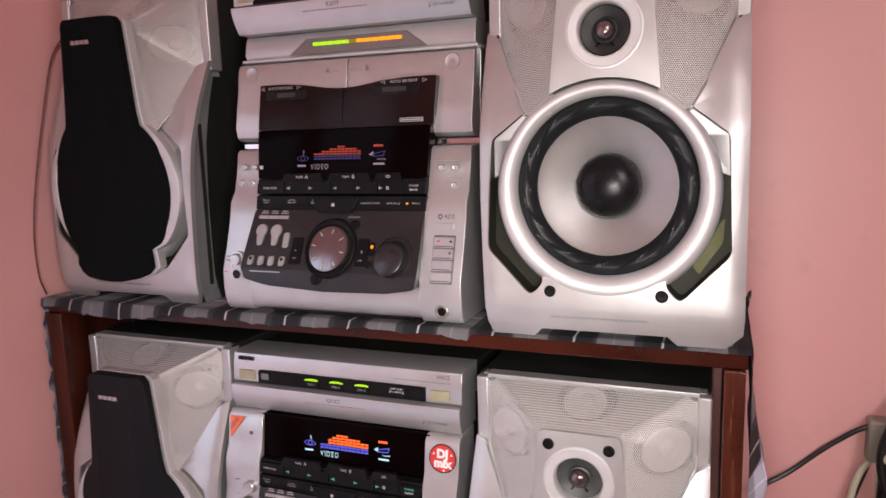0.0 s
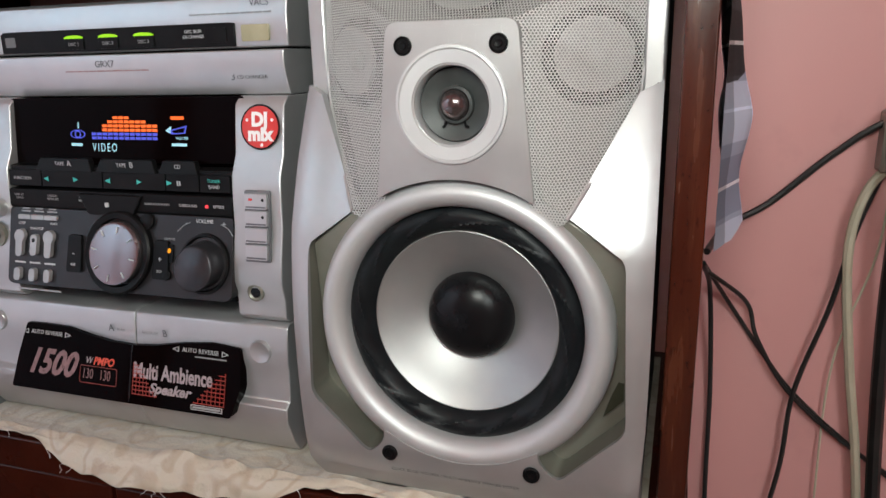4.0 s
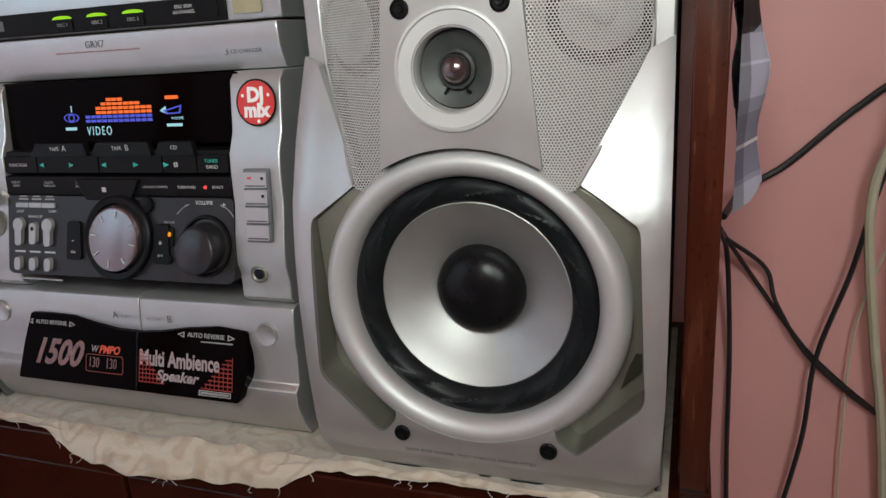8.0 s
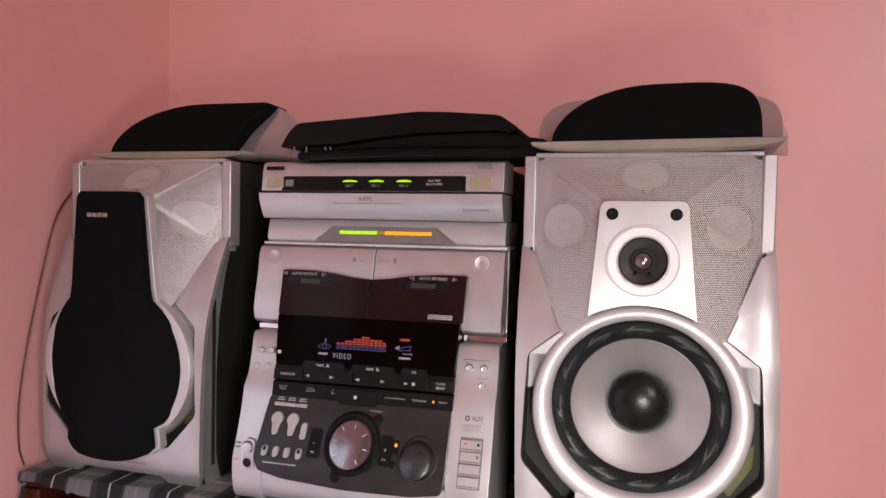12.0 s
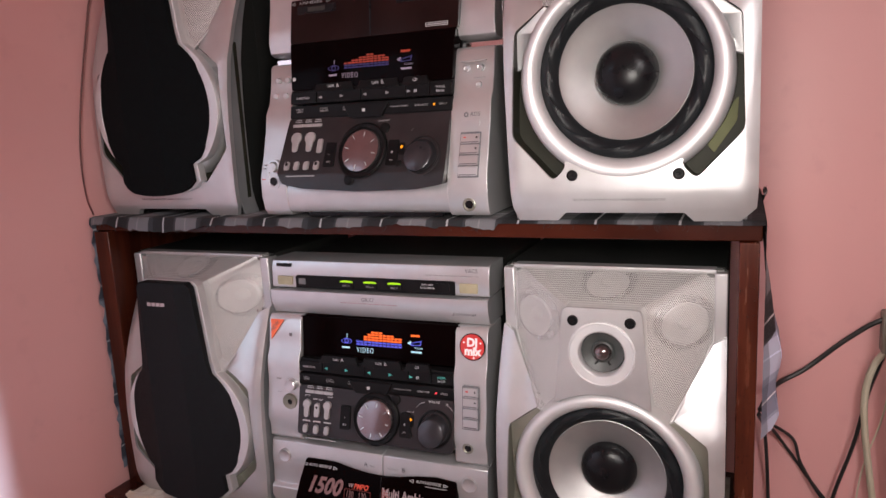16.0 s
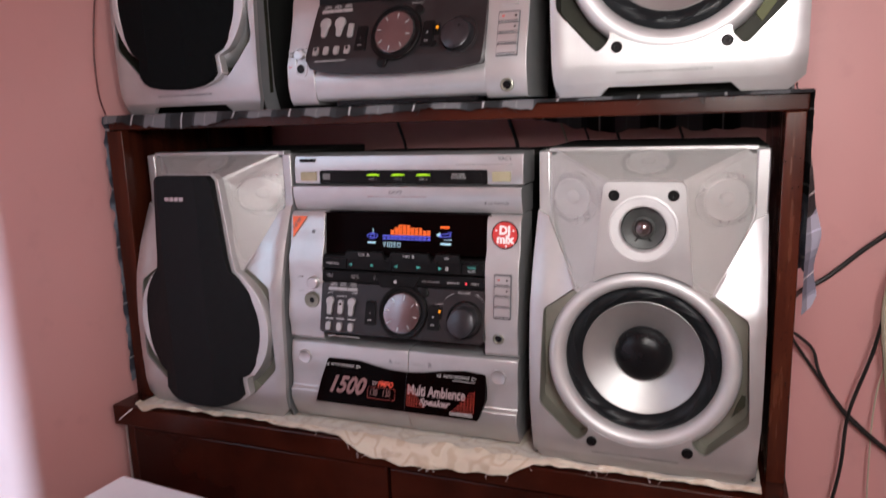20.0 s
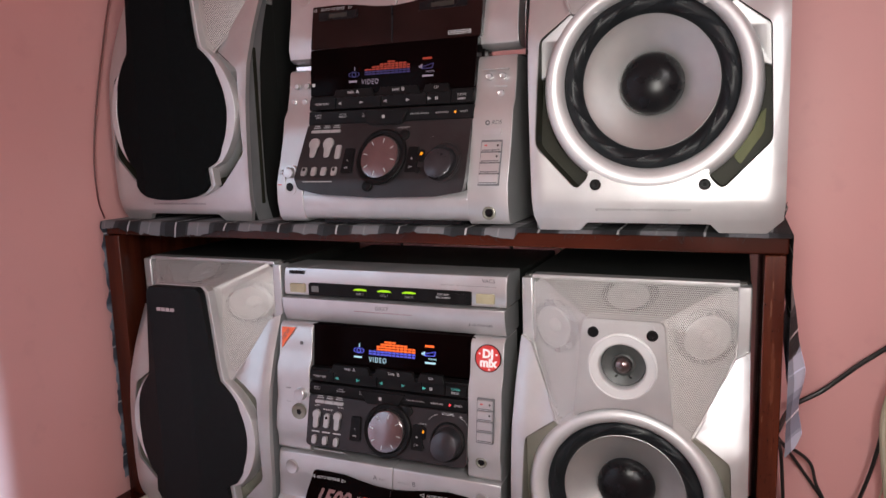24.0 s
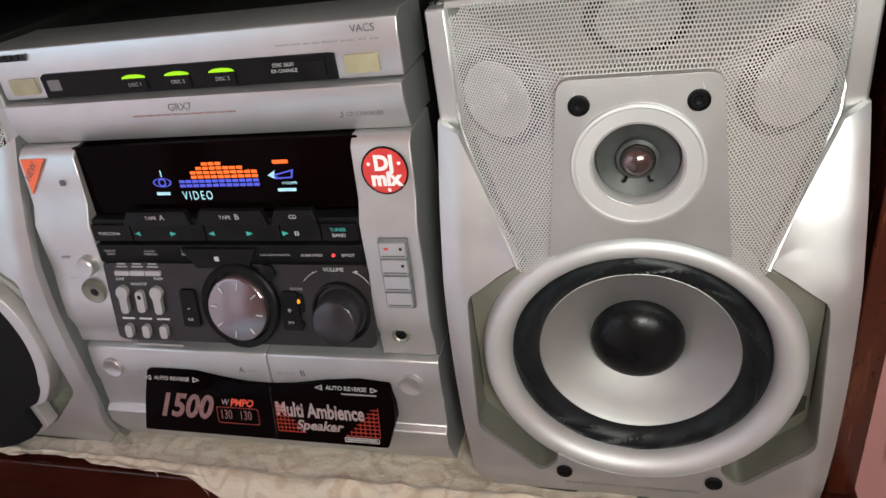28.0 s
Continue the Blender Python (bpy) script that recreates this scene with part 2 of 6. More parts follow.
def perforated():
    """Painted steel mesh: round holes on a hexagonal lattice, open to what lies behind."""
    m, n, l, b = tree("perforated_silver_mesh")
    b.inputs["Base Color"].default_value = (0.62, 0.615, 0.605, 1)
    b.inputs["Metallic"].default_value, b.inputs["Roughness"].default_value = 0.35, 0.42
    co = n.new("ShaderNodeTexCoord")
    cell = (0.00172, 0.00172 * 1.732)
    dists = []
    for off in (0.0, 0.5):
        sep = n.new("ShaderNodeSeparateXYZ")
        l.new(co.outputs["Object"], sep.inputs[0])
        parts = []
        for axis, c in ((0, cell[0]), (2, cell[1])):
            a = n.new("ShaderNodeMath"); a.operation = 'MULTIPLY_ADD'
            a.inputs[1].default_value, a.inputs[2].default_value = 1 / c, off + 100
            l.new(sep.outputs[axis], a.inputs[0])
            f = n.new("ShaderNodeMath"); f.operation = 'FRACT'
            l.new(a.outputs[0], f.inputs[0])
            s = n.new("ShaderNodeMath"); s.operation = 'MULTIPLY_ADD'
            s.inputs[1].default_value, s.inputs[2].default_value = c, -c / 2
            l.new(f.outputs[0], s.inputs[0])
            q = n.new("ShaderNodeMath"); q.operation = 'MULTIPLY'
            l.new(s.outputs[0], q.inputs[0]); l.new(s.outputs[0], q.inputs[1])
            parts.append(q)
        add = n.new("ShaderNodeMath"); add.operation = 'ADD'
        l.new(parts[0].outputs[0], add.inputs[0]); l.new(parts[1].outputs[0], add.inputs[1])
        dists.append(add)
    low = n.new("ShaderNodeMath"); low.operation = 'MINIMUM'
    l.new(dists[0].outputs[0], low.inputs[0]); l.new(dists[1].outputs[0], low.inputs[1])
    hole = n.new("ShaderNodeMath"); hole.operation = 'LESS_THAN'
    hole.inputs[1].default_value = 0.00057 ** 2
    l.new(low.outputs[0], hole.inputs[0])
    clear = n.new("ShaderNodeBsdfTransparent")
    mix = n.new("ShaderNodeMixShader")
    l.new(hole.outputs[0], mix.inputs[0])
    l.new(b.outputs[0], mix.inputs[1]); l.new(clear.outputs[0], mix.inputs[2])
    l.new(mix.outputs[0], n["Material Output"].inputs[0])
    return m


def stripes(n, l, axis, period, stops):
    co = n.new("ShaderNodeTexCoord")
    sep = n.new("ShaderNodeSeparateXYZ")
    l.new(co.outputs["UV"], sep.inputs[0])
    a = n.new("ShaderNodeMath"); a.operation = 'MULTIPLY_ADD'
    a.inputs[1].default_value, a.inputs[2].default_value = 1 / period, 50
    l.new(sep.outputs[axis], a.inputs[0])
    f = n.new("ShaderNodeMath"); f.operation = 'FRACT'
    l.new(a.outputs[0], f.inputs[0])
    r = ramp(n, stops)
    r.color_ramp.interpolation = 'CONSTANT'
    l.new(f.outputs[0], r.inputs[0])
    return r


def plaid(name, k, g, w, d):
    m, n, l, b = tree(name)
    w2 = tuple(c * 1.4 for c in g)
    u = stripes(n, l, 0, 0.076, [(0, k), (0.20, w), (0.228, k), (0.44, d), (0.48, g), (0.66, w2), (0.68, g), (0.90, d)])
    v = stripes(n, l, 1, 0.095, [(0, (0.55, 0.55, 0.55)), (0.25, (1, 1, 1)), (0.5, (1.9, 1.9, 2.0)), (0.56, (1, 1, 1)), (0.78, (0.6, 0.6, 0.62))])
    mix = n.new("ShaderNodeMix")
    mix.data_type, mix.blend_type = 'RGBA', 'MULTIPLY'
    mix.inputs[0].default_value = 1.0
    l.new(u.outputs[0], mix.inputs[6]); l.new(v.outputs[0], mix.inputs[7])
    l.new(mix.outputs[2], b.inputs["Base Color"])
    b.inputs["Roughness"].default_value = 0.85
    weave = noise_tex(n, l, 900, 2)
    bp = n.new("ShaderNodeBump"); bp.inputs["Strength"].default_value, bp.inputs["Distance"].default_value = 0.4, 0.001
    l.new(weave.outputs[0], bp.inputs["Height"]); l.new(bp.outputs[0], b.inputs["Normal"])
    return m


def lace():
    """Cream satin with embroidered scrolls."""
    m, n, l, b = tree("cream_embroidered_satin")
    t = noise_tex(n, l, 34, 1.0)
    band = n.new("ShaderNodeMath"); band.operation = 'PINGPONG'; band.inputs[1].default_value = 0.11
    l.new(t.outputs[0], band.inputs[0])
    r = ramp(n, [(0.0, (0.47, 0.38, 0.29)), (0.03, (0.50, 0.42, 0.33)), (0.055, (0.57, 0.505, 0.41)), (1.0, (0.60, 0.54, 0.45))])
    l.new(band.outputs[0], r.inputs[0])
    l.new(r.outputs[0], b.inputs["Base Color"])
    b.inputs["Roughness"].default_value = 0.27
    b.inputs["Sheen Weight"].default_value = 0.4
    fold = noise_tex(n, l, 60, 4)
    bp = n.new("ShaderNodeBump"); bp.inputs["Strength"].default_value, bp.inputs["Distance"].default_value = 0.9, 0.005
    l.new(fold.outputs[0], bp.inputs["Height"])
    stitch = n.new("ShaderNodeBump"); stitch.inputs["Strength"].default_value, stitch.inputs["Distance"].default_value = 0.5, 0.004
    l.new(band.outputs[0], stitch.inputs["Height"]); l.new(bp.outputs[0], stitch.inputs["Normal"])
    l.new(stitch.outputs[0], b.inputs["Normal"])
    return m


def worn_wood():
    """Varnished wood rubbed through to paler timber on its edges, with nicks and dull spots."""
    m, n, l, b = tree("worn_mahogany_varnish")
    grain = noise_tex(n, l, 9, 5, (6, 6, 0.6))
    base = ramp(n, [(0.3, (0.028, 0.0048, 0.0022)), (0.7, (0.072, 0.0145, 0.0062))])
    l.new(grain.outputs[0], base.inputs[0])
    rub = noise_tex(n, l, 60, 6, (2.2, 1, 0.22))
    mask = ramp(n, [(0.55, (0, 0, 0)), (0.70, (0.5, 0.5, 0.5)), (0.82, (1, 1, 1))])
    l.new(rub.outputs[0], mask.inputs[0])
    mix = n.new("ShaderNodeMix")
    mix.data_type = 'RGBA'
    l.new(mask.outputs[0], mix.inputs[0])
    l.new(base.outputs[0], mix.inputs[6])
    mix.inputs[7].default_value = (0.13, 0.036, 0.015, 1)
    nick = noise_tex(n, l, 330, 2, (1, 1, 0.5))
    dark = ramp(n, [(0.27, (0.6, 0.55, 0.55)), (0.38, (1, 1, 1))])
    l.new(nick.outputs[0], dark.inputs[0])
    mul = n.new("ShaderNodeMix")
    mul.data_type, mul.blend_type = 'RGBA', 'MULTIPLY'
    mul.inputs[0].default_value = 1.0
    l.new(mix.outputs[2], mul.inputs[6])
    l.new(dark.outputs[0], mul.inputs[7])
    l.new(mul.outputs[2], b.inputs["Base Color"])
    rough = n.new("ShaderNodeMapRange")
    rough.inputs[3].default_value, rough.inputs[4].default_value = 0.16, 0.34
    l.new(rub.outputs[0], rough.inputs[0])
    l.new(rough.outputs[0], b.inputs["Roughness"])
    bp = n.new("ShaderNodeBump")
    bp.inputs["Strength"].default_value, bp.inputs["Distance"].default_value = 0.10, 0.001
    l.new(nick.outputs[0], bp.inputs["Height"])
    l.new(bp.outputs[0], b.inputs["Normal"])
    return m


def brushed_cone():
    """Cone of metal turned on a lathe: fine rings that stretch the highlights outwards."""
    m, n, l, b = tree("brushed_cone")
    t = noise_tex(n, l, 40, 4)
    r = ramp(n, [(0.3, (0.36, 0.36, 0.36)), (0.7, (0.41, 0.406, 0.40))])
    l.new(t.outputs[0], r.inputs[0])
    l.new(r.outputs[0], b.inputs["Base Color"])
    tan = n.new("ShaderNodeTangent")
    tan.direction_type, tan.axis = 'RADIAL', 'Y'
    l.new(tan.outputs[0], b.inputs["Tangent"])
    b.inputs["Metallic"].default_value, b.inputs["Roughness"].default_value = 0.75, 0.46
    b.inputs["Anisotropic"].default_value = 0.45
    return m


CONE = brushed_cone()
PINK, MESH, LACE, WOOD_WORN = wall_paint(), perforated(), lace(), worn_wood()
PLAID = plaid("grey_plaid_cotton", (0.010, 0.011, 0.014), (0.20, 0.20, 0.21), (0.60, 0.60, 0.60), (0.035, 0.040, 0.046))
PLAID_BLUE = plaid("blue_grey_plaid_cotton", (0.08, 0.095, 0.13), (0.36, 0.41, 0.50), (0.72, 0.75, 0.80), (0.20, 0.235, 0.31))

PLAID_PALE = plaid("pale_blue_plaid_cotton", (0.24, 0.27, 0.36), (0.50, 0.55, 0.68), (0.78, 0.80, 0.86), (0.33, 0.37, 0.48))


# ---------------------------------------------------------------- mesh helpers
def part(name, bm, material, parent=None, label="", smooth=40, bevel=0.0):
    bmesh.ops.recalc_face_normals(bm, faces=bm.faces)
    me = bpy.data.meshes.new(name)
    bm.to_mesh(me)
    bm.free()
    me.materials.append(material)
    ob = new(name, me)
    if smooth:
        me.polygons.foreach_set("use_smooth", [True] * len(me.polygons))
        me.set_sharp_from_angle(angle=radians(smooth))
    if parent:
        ob.parent = parent
    if label:
        ob["label"] = label
    if bevel:
        mod = ob.modifiers.new("bevel", 'BEVEL')
        mod.width, mod.segments, mod.limit_method, mod.angle_limit = bevel, 2, 'ANGLE', radians(40)
    return ob


def thing(name, label, category, m=None, group="", kind=""):
    ob = new(name)
    ob.empty_display_size = 0.05
    if m is not None:
        ob.matrix_world = m
    return tagged(ob, label, category, group, kind)


def box(x0, x1, y0, y1, z0, z1, bm=None):
    bm = bm or bmesh.new()
    v = [bm.verts.new((x, y, z)) for x in (x0, x1) for y in (y0, y1) for z in (z0, z1)]
    for f in ((0, 1, 3, 2), (4, 6, 7, 5), (0, 4, 5, 1), (2, 3, 7, 6), (0, 2, 6, 4), (1, 5, 7, 3)):
        bm.faces.new([v[i] for i in f])
    return bm


def prism_x(profile, x0, x1, bm=None):
    """A closed outline of (y, z) drawn out along x."""
    bm = bm or bmesh.new()
    a = [bm.verts.new((x0, y, z)) for y, z in profile]
    b = [bm.verts.new((x1, y, z)) for y, z in profile]
    for i in range(len(a)):
        j = (i + 1) % len(a)
        bm.faces.new((a[i], a[j], b[j], b[i]))
    bm.faces.new(a), bm.faces.new(b[::-1])
    return bm


def plate(outer, holes, y0, y1, bm=None, shape=None):
    """A plate with an outline and holes of (x, z), its front at y0 and its back at y1. shape(x, z) moves the front in y."""
    bm = bm or bmesh.new()
    loops = [[bm.verts.new((x, 0, z)) for x, z in loop] for loop in (outer, *holes)]
    flat = [v for vs in loops for v in vs]
    for tri in tessellate_polygon([[v.co.xz.to_3d() for v in vs] for vs in loops]):
        try:
            bm.faces.new([flat[i] for i in tri])
        except ValueError:
            pass
    for vs in loops:
        back = [bm.verts.new((v.co.x, y1, v.co.z)) for v in vs]
        for i in range(len(vs)):
            j = (i + 1) % len(vs)
            bm.faces.new((vs[i], vs[j], back[j], back[i]))
        for v in vs:
            v.co.y = y0 + (shape(v.co.x, v.co.z) if shape else 0)
    return bm


def lathe(profile, cx, cz, seg=72, bm=None, ripple=None):
    """A profile of (radius, y) turned about the axis along y through (cx, cz)."""
    bm = bm or bmesh.new()
    rings = []
    for r, y in profile:
        if r < 1e-6:
            rings.append([bm.verts.new((cx, y, cz))])
        else:
            rings.append([bm.verts.new((cx + r * math.cos(a), y + (ripple(r, a) if ripple else 0), cz + r * math.sin(a)))
                          for a in (2 * math.pi * k / seg for k in range(seg))])
    for p, q in zip(rings, rings[1:]):
        for k in range(seg):
            j = (k + 1) % seg
            if len(p) == 1:
                bm.faces.new((p[0], q[k], q[j]))
            elif len(q) == 1:
                bm.faces.new((p[k], p[j], q[0]))
            else:
                bm.faces.new((p[k], p[j], q[j], q[k]))
    return bm


def circle(cx, cz, r, n=48, a0=0.0, a1=360.0):
    """Points of a circle, or of an arc when a1 - a0 is under 360."""
    full = abs(a1 - a0) >= 360
    return [(cx + r * math.cos(radians(a0 + (a1 - a0) * k / (n if full else n - 1))), cz + r * math.sin(radians(a0 + (a1 - a0) * k / (n if full else n - 1)))) for k in range(n)]


def rounded(points, r, n=5):
    """An outline of (x, z) with its corners rounded."""
    out = []
    for i, p in enumerate(points):
        p, a, b = Vector(p), Vector(points[i - 1]), Vector(points[(i + 1) % len(points)])
        ra = min(r, (a - p).length * 0.45, (b - p).length * 0.45)
        s, e = p + (a - p).normalized() * ra, p + (b - p).normalized() * ra
        for k in range(n):
            t = k / (n - 1)
            q = s * (1 - t) ** 2 + p * 2 * t * (1 - t) + e * t * t
            out.append((q.x, q.y))
    return out


def rect(x0, x1, z0, z1, r=0.0):
    pts = [(x0, z0), (x1, z0), (x1, z1), (x0, z1)]
    return rounded(pts, r) if r else pts


def sheared(bm, k, z0):
    """Leans a mesh: y grows by k for each metre above z0."""
    for v in bm.verts:
        v.co.y += k * (v.co.z - z0)
    return bm


def tube(points, radius, seg=8, bm=None, steps=10):
    """A round cable along a smooth line through points."""
    bm = bm or bmesh.new()
    p = [Vector(q) for q in points]
    p = [2 * p[0] - p[1]] + p + [2 * p[-1] - p[-2]]
    line = []
    for i in range(1, len(p) - 2):
        for k in range(steps):
            t = k / steps
            a, b, c, d = p[i - 1:i + 3]
            line.append(0.5 * (2 * b + (c - a) * t + (2 * a - 5 * b + 4 * c - d) * t * t + (3 * b - a - 3 * c + d) * t ** 3))
    line.append(p[-2])
    rings = []
    for i, q in enumerate(line):
        way = (line[min(i + 1, len(line) - 1)] - line[max(i - 1, 0)]).normalized()
        s = way.cross(Vector((0.3, 1, 0.2))).normalized()
        u = way.cross(s)
        rings.append([bm.verts.new(q + radius * (math.cos(a) * s + math.sin(a) * u)) for a in (2 * math.pi * k / seg for k in range(seg))])
    for a, b in zip(rings, rings[1:]):
        for k in range(seg):
            bm.faces.new((a[k], a[(k + 1) % seg], b[(k + 1) % seg], b[k]))
    bm.faces.new(rings[0]), bm.faces.new(rings[-1][::-1])
    return bm


def lettering(name, words, size, x, y, z, material, parent, lean=0.0, lean_z=0.0, align='CENTER', label="", wide=1.0, slant=0.0, turn=0.0, bold=0.0, spread=1.0):
    """Printed words as thin raised letters on a face that looks towards -y."""
    cu = bpy.data.curves.new(name, 'FONT')
    cu.body, cu.size, cu.align_x, cu.align_y, cu.extrude, cu.resolution_u = words, size, align, 'CENTER', 0.00008, 3
    cu.shear, cu.offset, cu.space_character = slant, bold, spread
    tmp = new(name, cu)
    bpy.context.view_layer.update()
    me = bpy.data.meshes.new_from_object(tmp)
    bpy.data.objects.remove(tmp)
    bpy.data.curves.remove(cu)
    me.transform(Matrix.Translation((x, y, z)) @ Matrix.Rotation(turn, 4, 'Y') @ Matrix.Rotation(radians(90), 4, 'X') @ Matrix.Diagonal((wide, 1, 1, 1)))
    if lean:
        for v in me.vertices:
            v.co.y += lean * (v.co.z - lean_z)
    me.materials.clear()
    me.materials.append(material)
    ob = new(name, me)
    ob.parent = parent
    if label:
        ob["label"] = label
    return ob


def print_line(parent, x0, x1, y, z, h, mat):
    """A row of words too small to read, as short raised bars."""
    rnd = random.Random(int(x0 * 1e4) + int(z * 1e4))
    bm = bmesh.new()
    x = x0
    while x < x1:
        e = min(x1, x + rnd.uniform(0.003, 0.010))
        while x < e:
            box(x, x + h * 0.62, y, y + 0.0013, z - h / 2, z + h / 2 * rnd.uniform(0.5, 1), bm)
            x += h * 0.85
        x += h * 1.0
    return part("fine_print", bm, mat, parent, "line of fine print", smooth=0)


# ---------------------------------------------------------------- room
def room():
    t = 0.15
    back = part("wall_back", box(WALL_L - t, WALL_R + t, WALL_B, WALL_B + t, 0, CEIL), PINK)
    left = part("wall_left", box(WALL_L - t, WALL_L, WALL_F, WALL_B, 0, CEIL), PINK)
    right = part("wall_right", box(WALL_R, WALL_R + t, WALL_F, WALL_B, 0, CEIL), PINK)
    front = part("wall_front", plate(rect(WALL_L - t, WALL_R + t, 0, CEIL), [rect(*WIN)], WALL_F - t, WALL_F), PINK)
    floor = part("floor", box(WALL_L - t, WALL_R + t, WALL_F - t, WALL_B + t, -0.1, 0), FLOOR)
    ceiling = part("ceiling", box(WALL_L - t, WALL_R + t, WALL_F - t, WALL_B + t, CEIL, CEIL + 0.1), CEILING)
    for ob, lab in ((back, "pink painted plaster wall"), (left, "pink painted plaster wall"), (right, "pink painted plaster wall"),
                    (front, "pink painted wall with a window"), (floor, "plain tiled floor"), (ceiling, "pale painted ceiling")):
        tagged(ob, lab, "wall" if "wall" in ob.name else ob.name, kind="structure")
    win = thing("window_1", "painted window frame in the pink wall", "window", kind="structure")
    x0, x1, z0, z1 = WIN
    part("window_frame", plate(rect(x0, x1, z0, z1), [rect(x0 + 0.04, (x0 + x1) / 2 - 0.02, z0 + 0.04, z1 - 0.04), rect((x0 + x1) / 2 + 0.02, x1 - 0.04, z0 + 0.04, z1 - 0.04)], WALL_F - 0.12, WALL_F - 0.07), FRAME_PAINT, win)


room()

# ---------------------------------------------------------------- rack
RACK_L, RACK_R, RACK_BACK, SHELF, TOP, TOP_FRONT = -0.256, 0.541, 0.268, 0.597, 0.965, 0.012


def rack():
    r = thing("wooden_rack", "dark mahogany varnished rack with an open shelf above drawers", "rack")
    part("top_board", box(RACK_L, RACK_R, TOP_FRONT, RACK_BACK, 0.949, TOP), WOOD, r, bevel=0.0015)
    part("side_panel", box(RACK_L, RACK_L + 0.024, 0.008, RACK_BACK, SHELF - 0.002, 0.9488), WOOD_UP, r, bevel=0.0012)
    part("side_panel", box(RACK_R - 0.019, RACK_R - 0.002, 0.008, RACK_BACK, SHELF - 0.002, 0.9488), WOOD_WORN, r, "varnished side panel with worn edge", bevel=0.0012)
    part("shelf_board", box(RACK_L - 0.004, RACK_R, -0.032, RACK_BACK, 0.570, SHELF), WOOD, r, bevel=0.0015)
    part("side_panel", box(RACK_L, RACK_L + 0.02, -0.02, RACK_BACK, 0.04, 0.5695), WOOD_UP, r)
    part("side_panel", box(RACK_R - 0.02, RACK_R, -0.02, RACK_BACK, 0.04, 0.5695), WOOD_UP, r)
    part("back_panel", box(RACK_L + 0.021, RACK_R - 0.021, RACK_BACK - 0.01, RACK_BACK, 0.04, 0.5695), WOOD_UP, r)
    part("plinth", box(RACK_L, RACK_R, -0.01, RACK_BACK, 0.0, 0.039), WOOD, r)
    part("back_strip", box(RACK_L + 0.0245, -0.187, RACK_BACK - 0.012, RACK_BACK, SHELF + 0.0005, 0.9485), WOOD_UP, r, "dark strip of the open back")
    mid = 0.134
    for a, b, k in ((RACK_L + 0.022, mid - 0.002, 0.059), (mid + 0.002, RACK_R - 0.022, 0.32)):
        for z0, z1 in ((0.42, 0.567), (0.235, 0.417), (0.045, 0.232)):
            d = part("drawer_front", box(a, b, -0.027, -0.006, z0, z1), WOOD, r, bevel=0.002)
            part("knob", lathe([(0, -0.052), (0.006, -0.0515), (0.009, -0.047), (0.0085, -0.042), (0.005, -0.036), (0.005, -0.0265)], k, (z0 + z1) / 2 + 0.0035, 24), CHROME, d, "shiny pale metal knob")
    part("hinge_strip", box(RACK_L + 0.002, RACK_L + 0.0045, -0.0215, -0.0195, 0.46, 0.566), SILVER_PALE, r, "thin pale metal strip")


rack()


def side_table():
    t = thing("side_table", "low table with a pale grey-white laminate top", "table")
    x0, x1, y0, y1, z = -0.122, 0.34, -0.72, -0.15, 0.585
    t.matrix_world = pose(-0.119, -0.157, 0, 0, 0, -5.1) @ Matrix.Translation((-x0, -y1, 0))
    part("tabletop", box(x0, x1, y0, y1, z - 0.022, z), TABLE, t, bevel=0.002)
    for x in (x0 + 0.03, x1 - 0.06):
        for y in (y0 + 0.03, y1 - 0.06):
            part("leg", box(x, x + 0.03, y, y + 0.03, 0, z - 0.0222), WOOD_UP, t)


side_table()


# ---------------------------------------------------------------- speakers
# how far the side edge of a loudspeaker's front lies behind its woofer plate, by height
FLANK_LINE = [(0.0, 0.0015), (0.012, 0.0), (0.03, -0.0010), (0.075, -0.0018), (0.11, -0.0018), (0.14, 0.0), (0.17, 0.004), (0.21, 0.0175), (0.24, 0.031), (0.265, 0.043), (0.30, 0.047)]


def level(knots, z):
    """A value read off a line of (height, value) points."""
    for (z0, v0), (z1, v1) in zip(knots, knots[1:]):
        if z <= z1:
            return v0 + (v1 - v0) * max(0.0, (z - z0) / (z1 - z0))
    return knots[-1][1]


def logo_blocks(x0, x1, y0, y1, z0, z1):
    """A maker's mark as four plain blocks of its letters' size."""
    bm = bmesh.new()
    p = (x1 - x0) / 4
    for i in range(4):
        box(x0 + p * (i + 0.09), x0 + p * (i + 0.91), y0, y1, z0, z1, bm)
    return bm


